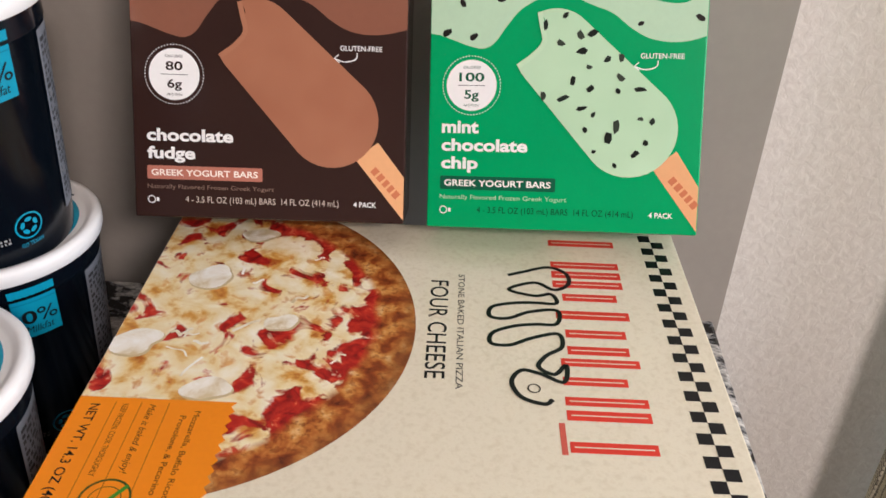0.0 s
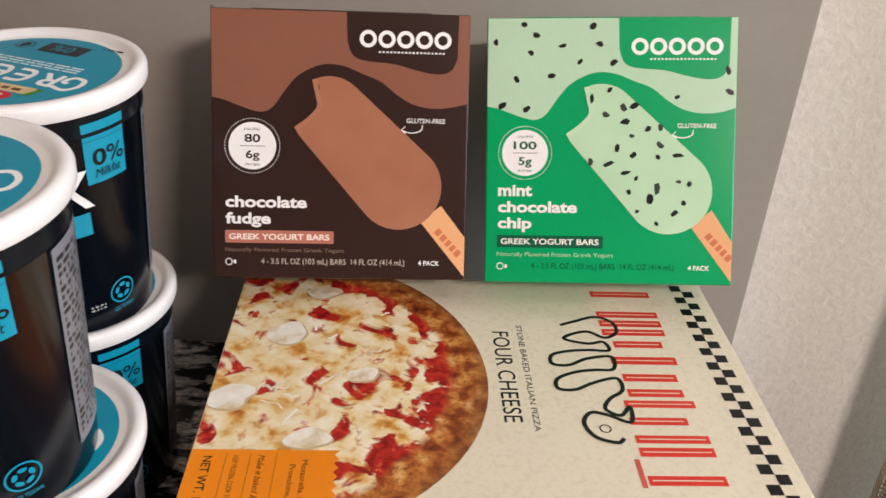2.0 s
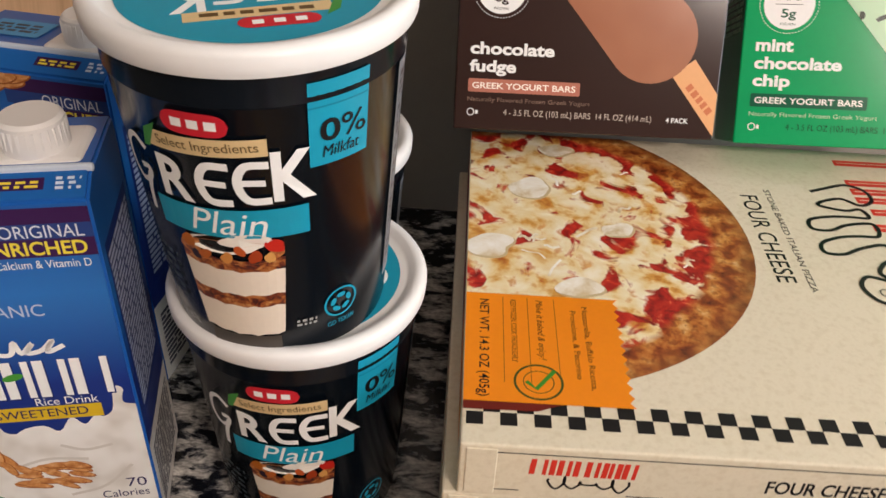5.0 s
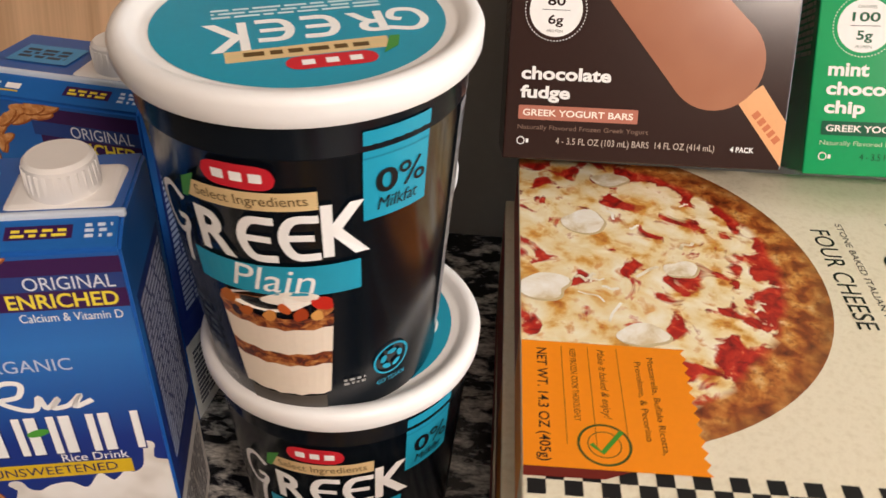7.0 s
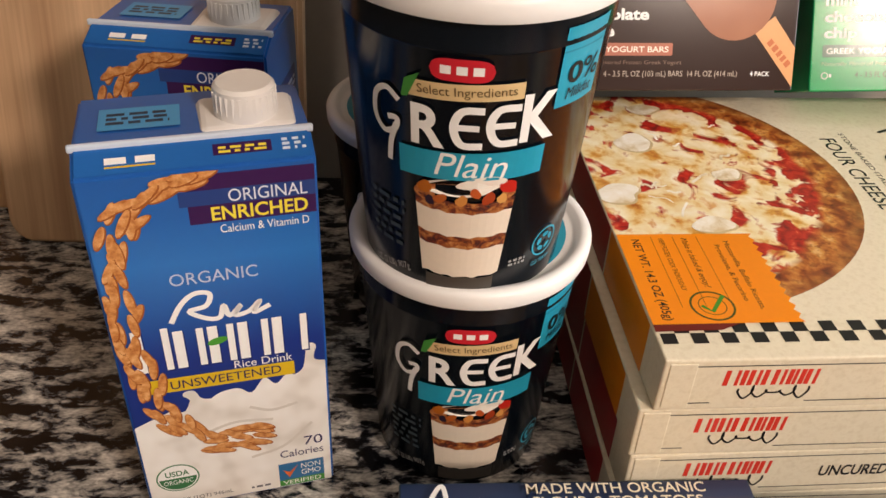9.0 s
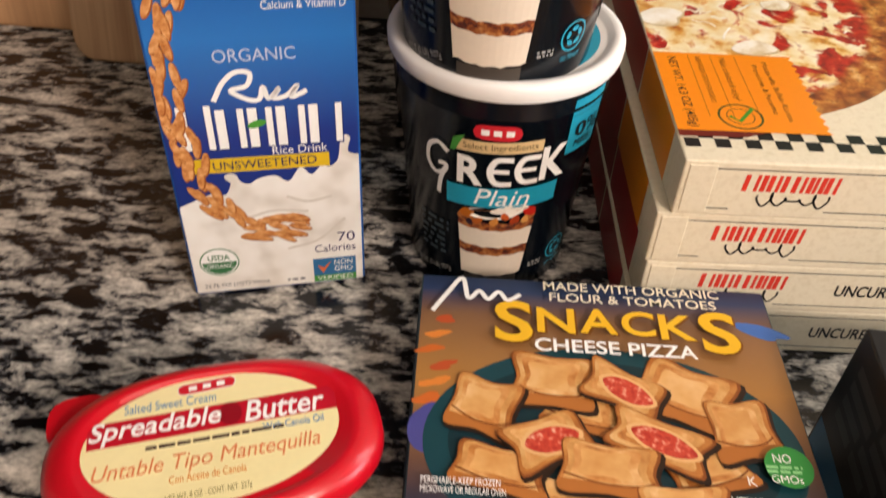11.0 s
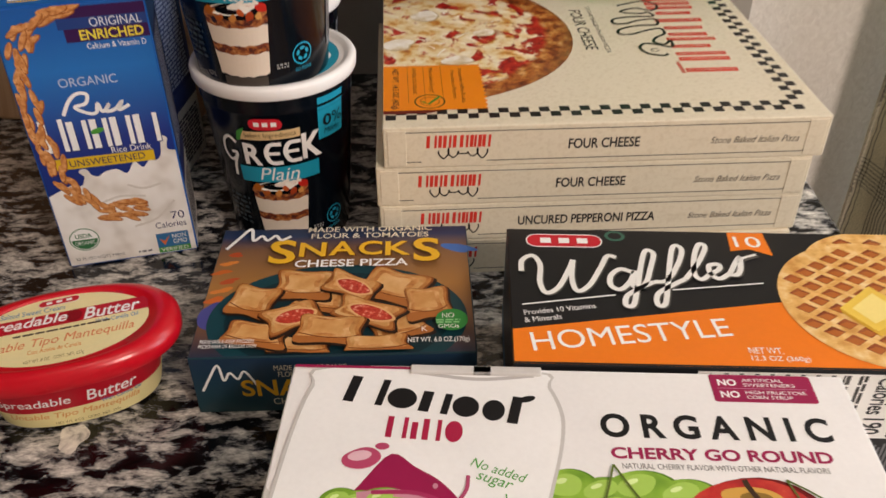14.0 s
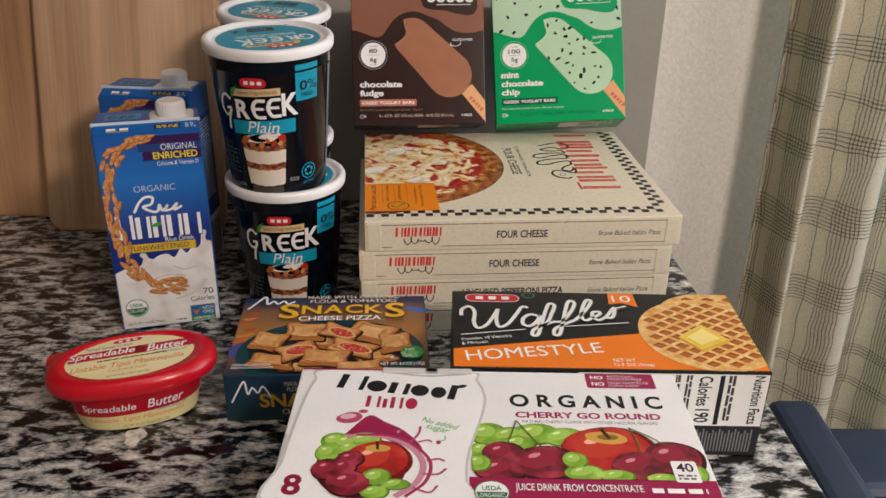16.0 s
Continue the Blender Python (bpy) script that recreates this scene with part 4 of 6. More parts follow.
    sheet("side_print", box, left(w, YD), [(rect(0.5, 118, 61, 152), tone_m, 1), (bars(8, 60, 54, 110, 14, 3), gloss(tone if chips else "8a6f62"), 1)])


bar_box(choc, 0.1435, 0.1500, ("33211d", "8a5a47", "a36a50", "ae765a", ("b87462", "fbeee2"), "2a1c18"), ("chocolate", "fudge"), "80", "6g", False)
bar_box(mint, 0.1412, 0.1520, ("04a060", "b9d8b8", "b9dcb6", "c4e4c0", ("175d43", "f4f4ee"), "1a5a40"), ("mint", "chocolate", "chip"), "100", "5g", True)


# -- yogurt tubs
def tub_place(u, v, h):
    k = (v - 0.003) / (TUB_H - 0.019)
    r = (TUB_R0 + 0.0005 + (TUB_R1 - TUB_R0 - 0.0011) * k if k < 1 else TUB_R1 + 0.0002) + 0.00035 + h
    a = u / 0.046
    return (r * math.sin(a), -r * math.cos(a), v)


def fine(x0, y0, x1, y1, f0=None, f1=None, n=16):
    """A patch cut into strips, so that it bends round a tub; f0 and f1 shape its lower and upper edge."""
    vs, fs = [], []
    for i in range(n + 1):
        x = x0 + (x1 - x0) * i / n
        vs += [(x, f0(x) if f0 else y0), (x, f1(x) if f1 else y1)]
    for i in range(n):
        fs.append((2 * i, 2 * i + 2, 2 * i + 3, 2 * i + 1))
    return vs, fs


GRANOLA = ramp_mat("printed_granola", [(0.3, "7a3a22"), (0.45, "a8602f"), (0.6, "c98a52"), (0.75, "e2b98a")], 330, 0.4, 4, bump=0.0)
CUPWHITE = ink("e9dccb")
TUBTEAL = ink("1597b5", 0.3)
BERRY = ramp_mat("printed_berry_layer", [(0.34, "2a1420"), (0.45, "6a2a1c"), (0.56, "a8622f"), (0.7, "d09a62")], 260, 0.35, 4, 0.6, bump=0.0)


def tub_print(t, lid, spin):
    P = lambda u, v, h: tub_place(u, v + 0.003, h)
    g = [(stroke([(-26.5, 88.5), (-31.5, 92), (-36.5, 88), (-37.5, 79), (-33.5, 73.5), (-28.5, 76), (-27.6, 80.5), (-31.6, 80)], 2.3), WHITE, 2), (stroke([(-28, 78), (-30.4, 70), (-31.5, 61)], 2.3), WHITE, 3)]
    for s, x, w, y0, y1 in (("R", -22, 12, 72.6, 89.6), ("E", -8.4, 11.2, 73.8, 90.6), ("E", 3.6, 11.2, 75, 91.6), ("K", 15.4, 13.4, 75.4, 95.5)):
        if s == "E":
            m = (y0 + y1) / 2
            g.append((many(stroke([(x + w, y1 - 1), (x + 4, y1 - 1.6), (x + 1.3, m), (x + 4, y0 + 1.4), (x + w, y0 + 1)], 2.9), rect(x + 2, m - 1.2, x + w - 1.4, m + 1.3)), WHITE, 2))
        else:
            g.append((text(s, x, y0, x + w, y1, bold=0.03), WHITE, 2))
    sheet("name_lettering", t, P, g, "white hand-drawn letters")
    sheet("shop_mark", t, P, [(fine(-15.4, 100, 5, 110, lambda x: 105 - 4.3 * (1 - min(1, abs((x + 5.2) / 10.2)) ** 5) ** 0.5, lambda x: 105 + 4.3 * (1 - min(1, abs((x + 5.2) / 10.2)) ** 5) ** 0.5, 28), ink("c8202f"), 3), (many(*[fine(k, 103.4, k + 3.4, 106.6, n=3) for k in (-12.0, -6.9, -1.8)]), WHITE, 4)], "red lozenge mark")
    sheet("ribbon", t, P, [(fine(-23, 92, 15, 100, lambda x: 93.4 + 0.05 * x, lambda x: 100 + 0.05 * x), CREAM, 2), (text("Select Ingredients", -19.5, 94.0, 12.5, 98.6, 3), ink("5c4522"), 4), (poly((-25.5, 91), (-23, 91.5), (-18.6, 102), (-24, 98.5)), ink("3f8c3a"), 4)], "beige ribbon with a green leaf")
    sheet("flavour_banner", t, P, [(fine(-27, 58, 26, 72, lambda x: 59.2 + 0.045 * x, lambda x: 71.6 + 0.045 * x), TUBTEAL, 2), (text("Plain", -13.5, 60.6, 12.5, 70.8, shear=0.25), WHITE, 3)], "teal banner")
    rows = ((11.5, 27, CUPWHITE), (27, 33, BERRY), (33, 45, CUPWHITE), (45, 50.5, BERRY))
    cup = []
    for y0, y1, m in rows:
        a0, a1 = 16.2 + (y0 - 11) * 0.072, 16.2 + (y1 - 11) * 0.072
        vs, fs = [], []
        for i in range(13):
            s = -1 + 2 * i / 12
            vs += [(-2 + a0 * s, y0 - 2.0 * (1 - s * s) + 0.5 * math.sin(i * 2.3 + y0)), (-2 + a1 * s, y1 - 2.0 * (1 - s * s) + 0.5 * math.sin(i * 2.3 + y1))]
        for i in range(12):
            fs.append((2 * i, 2 * i + 2, 2 * i + 3, 2 * i + 1))
        cup.append(((vs, fs), m, 1))
    for it in cup:
        sheet("parfait_layer", t, P, [it])
    heap = [(oval(-2, 53.5, 19, 5.6, 30, 2, 0.06, 1), GRANOLA, 2), (oval(-3, 57.2, 15, 4.2, 26, 4, 0.10, 2), ink("f4eee4"), 3), (oval(4, 59.6, 8.5, 3.0, 20, 10, 0.12, 3), ink("efe6da"), 4)]
    for k, (x, y, r, h) in enumerate(((14, 57.6, 3.6, "c2281e"), (-17, 55.6, 3.2, "b5651f"), (-11, 51.2, 2.6, "b8602a"), (7, 52.4, 3.0, "a8401e"), (-3, 51, 2.7, "d08a45"), (12, 52.2, 2.4, "d9a05a"), (-15, 49.6, 2.2, "2a1c30"), (2, 54.8, 2.4, "c25a2a"))):
        heap.append((oval(x, y, r, r * 0.8, 14, 20 * k, 0.16, k + 5), ink(h), 4 + k % 3))
    sheet("parfait_topping", t, lambda u, v, h: P(u, v - 0.0015, h), heap, "printed berries, granola and yogurt")
    sheet("glass_foot", t, P, [(fine(-16.5, 0.8, 12.5, 10, lambda x: 0.8, lambda x: 9.8 - 0.004 * (14.5 ** 2 - (x + 2) ** 2)), ink("4a4540"), 0.6)])
    flag = [(many(fine(27, 90, 47.5, 111.4), fine(27, 111.4, 47.5, 121.5)), TUBTEAL, 1), (text("0", 30.4, 99, 37, 107.5, bold=0.02), BLACK, 6), (ring(39.4, 105.6, 1.0, 2.0, 20), BLACK, 6), (ring(44.4, 100.8, 1.0, 2.0, 20), BLACK, 6), (stroke([(39.4, 99), (41.9, 103.2), (44.4, 107.4)], 0.9, False), BLACK, 6), (text("Milkfat", 31, 93, 44, 97.5, shear=0.2), BLACK, 6), (fine(27, 112, 47.5, 112.6), ink("0f7d98"), 3)]
    sheet("fat_flag", t, tub_place, flag, "teal flag with black figures")
    tx = [(ring(37.6, 20, 6.6, 7.5, 30), TUBTEAL, 1), (many(*[oval(37.6 + 3.6 * math.sin(a), 20 + 3.6 * math.cos(a), 2.0, 1.2, 10, -math.degrees(a)) for a in [k * 1.2566 for k in range(5)]]), TUBTEAL, 2), (text("GO TEXAN", 31.6, 8.4, 43.8, 10.8), TUBTEAL, 1), (bars(19, 13, 27, 17, 2, 3), ink("9a9a98"), 1)]
    sheet("round_seal", t, P, tx, "teal round seal")
    sheet("weight_print", t, P, [(moved(text("32 OZ (2 LB) 907g", -13, -2.2, 13, 2.2), -37, 6, 14), ink("a9a9a6"), 1), (bars(-44, 18, -26, 44, 6, 8, 0.45), ink("3c4a52"), 1)])
    sheet("back_panel", t, P, [(fine(66, 14, 92, 110), ink("7f8289"), 1), (bars(68, 18, 90, 106, 26, 9), ink("23262a"), 2)], "pale panel of small print")
    # lid label, read from the other side
    cs, sn = math.cos(radians(spin)), math.sin(radians(spin))
    L = lambda u, v, h: (-u * cs + v * sn, -u * sn - v * cs, TUB_H + 0.0026 + h)
    it = [(oval(0, 0, 44.5, n=64), TEAL, 1)]
    it.append((stroke([(-25, 12), (-33, 14), (-37, 8), (-35, 1), (-29, 0), (-27, 5), (-30, 7)], 2.6), WHITE, 2))
    x = -25
    for s, w in (("R", 11.5), ("E", 11), ("E", 11), ("K", 13)):
        it.append((many(stroke([(x + w, 13), (x + 3.5, 12.6), (x + 1.2, 6.5), (x + 3.5, 0.6), (x + w, 0)], 2.8), rect(x + 2, 5.3, x + w - 1, 7.8)) if s == "E" else text(s, x, -0.6, x + w, 14 if s == "R" else 19, bold=0.02), WHITE, 2))
        x += w + 2.6
    it += [(rrect(-18, 26, 8, 34, 4), ink("c8202f"), 3), (many(*[rect(k, 28.4, k + 3.6, 31.6) for k in (-13.5, -6.8, -0.1)]), WHITE, 4), (poly((-23, 17.5), (24, 19), (24, 26), (-23, 25)), CREAM, 2), (bars(-17, 20, 20, 23.6, 1, 4, 0.75, 5), ink("5c4522"), 3), (poly((-27, 18), (-24, 18), (-20, 29), (-25, 25)), ink("3f8c3a"), 4)]
    it += [(rect(-12, -36, 12, -23), ink("1d2430"), 2), (text("0%", -5, -34, 7, -26), TEAL, 3), (bars(-26, -12, 26, -4, 3, 6, 0.5, 7), ink("cfe6ea"), 2), (ring(22, -28, 4.4, 5.0, 24), BLACK, 2), (oval(22, -28, 2.6, 3, 12, 0, 0.3), BLACK, 2), (bars(-28, -40, -16, -37, 1, 2), ink("123a48"), 2)]
    sheet("lid_label", lid, L, it, "teal round label with white letters")


for (t, lid), spin in zip(tubs, (10, 24, 0, -30)):
    tub_print(t, lid, spin)


# -- rice drink cartons
def gradient(name, stops, lo, hi, axis=2, rough=0.3):
    """A printed colour blend along one axis of the package."""
    m = bpy.data.materials.new(name)
    m.use_nodes = True
    n, l = m.node_tree.nodes, m.node_tree.links
    co, sp, mr, r = (n.new("ShaderNode" + k) for k in ("TexCoord", "SeparateXYZ", "MapRange", "ValToRGB"))
    l.new(co.outputs["Object"], sp.inputs[0])
    l.new(sp.outputs[axis], mr.inputs[0])
    mr.inputs[1].default_value, mr.inputs[2].default_value = lo, hi
    l.new(mr.outputs[0], r.inputs[0])
    e = r.color_ramp.elements
    while len(e) < len(stops):
        e.new(0.5)
    for k, (p, h) in zip(e, stops):
        k.position, k.color = p, hexc(h)
    b = n["Principled BSDF"]
    l.new(r.outputs[0], b.inputs["Base Color"])
    b.inputs["Roughness"].default_value = rough
    return m


BLUE = gradient("carton_blue", [(0.0, "1b2f78"), (0.35, "1d3585"), (0.7, "2272c0"), (0.85, "1c62b0"), (1.0, "1a5aa8")], 0.05, 0.19)
GRAIN = ramp_mat("printed_rice_grain", [(0.3, "a85f2c"), (0.5, "cf8d51"), (0.75, "ecbb85")], 300, 0.35, 4, bump=0.0)
GRAIN_DARK = ink("9a5526")
MILK = ramp_mat("printed_milk", [(0.35, "d9d3ca"), (0.5, "ece8e2"), (0.7, "f4f2ee")], 45, 0.32, 2, bump=0.0)
PURPLE = ink("3a1a4e", 0.32)


def seal_items(cx, cy, r, layer=4):
    return [(oval(cx, cy, r, r * 0.94, 32), ink("3f7a4e"), layer), (oval(cx, cy, r * 0.93, r * 0.87, 32), WHITE, layer + 1), (clipped(oval(cx, cy, r * 0.87, r * 0.81, 32), cx - r, cy - r, cx + r, cy), ink("2f6e42"), layer + 2),
            (text("USDA", cx - r * 0.55, cy + r * 0.12, cx + r * 0.55, cy + r * 0.5, bold=0.02), ink("2f6e42"), layer + 2), (text("ORGANIC", cx - r * 0.68, cy - r * 0.42, cx + r * 0.68, cy - r * 0.12), WHITE, layer + 3)]


def rice_print(t):
    w, d, h = 0.089, 0.060, 0.190
    F = front(w, d)
    X, Y = lambda u: u * 89, lambda v: (1 - 0.806 * v / (1 - 0.194 * v)) * 190
    sheet("blue_field", t, F, [(rect(1, 1.5, 88, 189), BLUE, 1)])
    edge = [(1, 60), (10, 64), (18, 67), (24, 66), (29, 77), (33, 70), (40, 74), (48, 75), (54, 71), (60, 79), (65, 74), (70, 79), (74, 78), (78, 82), (80, 93), (84, 94), (83, 86), (88, 84), (88, 1.5), (1, 1.5)]
    milk = [(poly(*(curved(edge[:18], 4, False) + edge[18:])[::-1]), MILK, 2), (oval(81.5, 93, 2.8, 2.8, 16), MILK, 2), (stroke([(27, 75), (32, 70), (39, 69)], 4), MILK, 2), (oval(27, 76, 3.0, 2.2, 16), MILK, 2)]
    for i, (a, b, c) in enumerate((((30, Y(0.78)), (45, Y(0.76)), (62, Y(0.77))), ((52, Y(0.72)), (62, Y(0.74)), (74, Y(0.73))), ((50, Y(0.88)), (66, Y(0.86)), (80, Y(0.80))))):
        milk.append((stroke([a, b, c], 1.6), ink("d5cfc6", 0.35), 3))
    sheet("milk_splash", t, F, milk[:1], "printed white milk splash")
    for fold in milk[4:]:
        sheet("milk_fold", t, F, [fold])
    sheet("milk_drop", t, F, milk[1:2])
    sheet("milk_drop", t, F, milk[2:4])
    R = random.Random(3)
    spine = [(43, 187), (30, 184), (17, 178), (9, 168), (5, 152), (4, 134), (4, 115), (5, 98), (8, 82), (12, 68), (17, 58), (22, 51)]
    gr = []
    for k in range(len(spine) - 1):
        (x0, y0), (x1, y1) = spine[k], spine[k + 1]
        ang = math.degrees(math.atan2(y1 - y0, x1 - x0))
        for q in range(6):
            f = q / 6
            x, y = x0 + (x1 - x0) * f + R.uniform(-3.0, 9.5), y0 + (y1 - y0) * f + R.uniform(-2.5, 2.5)
            s = R.uniform(5.4, 7.4)
            aa = ang + R.choice((-16, 12, 3)) + R.uniform(-9, 9)
            gr.append((clipped(oval(x + 0.3, y - 0.4, s, 2.05, 14, aa), 1, 2, 88, 189), GRAIN_DARK, 4 + (k * 6 + q) % 3 * 2))
            gr.append((clipped(oval(x, y, s * 0.94, 1.75, 14, aa), 1, 2, 88, 189), GRAIN, 5 + (k * 6 + q) % 3 * 2))
    for q in range(26):
        x, y = R.uniform(32, 58), R.uniform(36, 50)
        s, aa = R.uniform(5.0, 7.0), R.uniform(-38, -5)
        gr.append((oval(x + 0.3, y - 0.4, s, 1.9, 12, aa), GRAIN_DARK, 4 + q % 3 * 2))
        gr.append((oval(x, y, s * 0.94, 1.6, 12, aa), GRAIN, 5 + q % 3 * 2))
    tagged(sheet("grain_picture", t, F, [g for g in gr if g[0][0]], "printed golden rice stalk and grains"), kind="stuff")
    sheet("kind_band", t, F, [(rect(39, 165.4, 88, 187.5), PURPLE, 2), (rect(36, 173.8, 88, 180.6), ink("27407e", 0.32), 3), (text("ORIGINAL", 54.5, 174.4, 84.8, 180.0), ink("d9dde8"), 4), (text("ENRICHED", 47.4, 166.4, 84.7, 172.8, bold=0.02), ink("e9d64a"), 4), (text("Calcium & Vitamin D", 50, 160.4, 84.8, 164.2), WHITE, 4)], "purple band with pale and yellow words")
    mk = [(stroke([(25, 118), (30, 127), (36, 132), (42, 131), (40, 125), (33, 123), (40, 118), (45, 118), (47, 124), (49, 118), (54, 123), (51, 118), (57, 119), (62, 124), (59, 118), (66, 121)], 2.3), WHITE, 5)]
    kinds = [("pair", 15, 1.12), ("pair", 12.5, 1), ("pair", 11, 1), ("pair", 13, 1), ("pair", 15, 1)]
    mk.append((moved(bar_mark(kinds, 8, 92.5, 21, 4.2, 1.6), 0.6, -0.9), ink("22306e", 0.35), 4))
    mk.append((bar_mark(kinds, 8, 92.5, 21, 4.2, 1.6), WHITE, 5))
    mk.append((oval(42.5, 105, 4.5, 1.9, 16, 15), ink("4a9a3a"), 7))
    sheet("script_mark", t, F, mk[:1], "white looping line")
    sheet("leaf_mark", t, F, mk[3:], "green leaf")
    tagged(sheet("brand_mark", t, F, mk[1:3], "row of white bars"), kind="stuff")
    sheet("organic_word", t, F, [(text("ORGANIC", 27.4, 137, 62.4, 143), ink("b9c4dd"), 4)])
    sheet("product_words", t, F, [(text("Rice Drink", 48, 87.6, 73.4, 92.0), WHITE, 8)])
    sheet("unsweetened_band", t, F, [(poly((11, 79.2), (74, 78.6), (74, 86.6), (11, 87.4)), ink("d9b52a"), 4), (text("UNSWEETENED", 20, 80.6, 68, 85.4), ink("2a2454"), 6)], "yellow band with dark letters")
    sheet("organic_seal", t, F, seal_items(14.7, 22.5, 10))
    sheet("small_print", t, F, [(text("70", 75.5, 29.6, 84.5, 35.8), ink("2a2454"), 5), (text("Calories", 63.5, 23, 84.6, 28), ink("2a2454"), 5), (text("32 FL OZ (1QT) 946mL", 5.2, 4.2, 39, 7.4), ink("3a3a40"), 5), (bars(48, 4.2, 58, 6.6, 1, 1), ink("6a6a70"), 5)])
    sheet("verified_badge", t, F, [(rect(62, 2, 84.4, 18.4), ink("2d6a9a"), 4), (rect(62, 2, 84.4, 6.4), ink("3f8a3a"), 5), (text("NON", 73, 13.2, 82.6, 16.8), WHITE, 6), (text("GMO", 73, 8.6, 82.6, 12.2), WHITE, 6), (text("VERIFIED", 63.6, 2.9, 82.6, 5.7), WHITE, 6), (poly((64, 14), (67, 8), (71.6, 16.4), (67.4, 12)), ink("d86a3a"), 6)])
    S = right(w, d)
    sheet("side_print", t, S, [(rect(1, 1.5, 59, 189), BLUE, 1), (rect(6, 70, 54, 165), ink("20357c"), 2), (bars(8, 74, 52, 160, 26, 5), ink("b9c4dd"), 3), (rect(1, 1.5, 59, 55), MILK, 2), (bars(6, 8, 54, 48, 12, 6), ink("4a4a58"), 3)])
    sheet("side_print", t, left(w, d), [(rect(1, 1.5, 59, 189), BLUE, 1), (rect(1, 1.5, 59, 62), MILK, 2), (bars(6, 74, 52, 160, 20, 5), ink("b9c4dd"), 2)])
    # sloping front panel and the date panel behind the seam
    rid = 0.1955
    sl = lambda u, v, k: (u - w / 2, -d / 2 + v * (d * 0.22) / 26.2 - k * 0.5, 0.190 + v / 26.2 * (rid - 0.190) + 0.0004 + k)
    sl2 = lambda u, v, k: sl(u, v * 1000, k)
    sheet("slope_print", t, sl2, [(rect(1.5, 1.5, 87.5, 24), ink("1f62ac", 0.35), 1), (rect(51, 9, 73, 19), PURPLE, 2), (bars(53, 10, 71, 17, 2, 3), ink("e9d64a"), 3), (bars(12, 9, 30, 16, 1, 2, 0.8, 3), WHITE, 2), (rect(12, 6.5, 30, 8), ink("d9b52a"), 2), (bars(77, 8, 86, 20, 3, 5), ink("cfdcee"), 2)])
    bk = lambda u, v, k: (u - w / 2, -d * 0.28 + 0.003 + v, rid - 0.002 * (v + 0.003) / 0.0468 + 0.0005 + k)
    sheet("date_print", t, bk, [(rect(9, 10, 40, 30), ink("3f9ad2", 0.35), 1), (bars(12, 14, 36, 26, 3, 6), ink("17324e"), 2)])


rice_print(rice)
rice_print(rice_back)

# -- snack box
DOUGH = ramp_mat("printed_pastry", [(0.28, "96521f"), (0.44, "c68242"), (0.58, "d9a062"), (0.74, "ebc48e")], 70, 0.4, 4, 0.4, bump=0.0)
DOUGH_EDGE = ramp_mat("printed_pastry_edge", [(0.3, "8a4a1c"), (0.5, "b87434"), (0.7, "d39a56")], 60, 0.4, 4, bump=0.0)
DOUGH_LIT = ramp_mat("printed_pastry_top", [(0.30, "cf9250"), (0.5, "dda868"), (0.7, "e8bc84")], 55, 0.4, 3, bump=0.0)
DOUGH_MID = ramp_mat("printed_pastry_side", [(0.3, "b5763a"), (0.5, "d09a5a"), (0.7, "dfb47c")], 90, 0.4, 4, bump=0.0)
FILLING = ramp_mat("printed_filling", [(0.35, "b02a1e"), (0.55, "cf4a34"), (0.7, "ecb59a")], 330, 0.4, 3, bump=0.0)
DUSK = gradient("snack_ground", [(0.0, "1d2c44"), (0.18, "6a4a3a"), (0.5, "a8763c"), (0.8, "7d5a40"), (0.92, "28395c"), (1.0, "1a2742")], -0.0625, 0.0625, 1, 0.35)
T = top(0.1615, 0.1234, 0.0435)


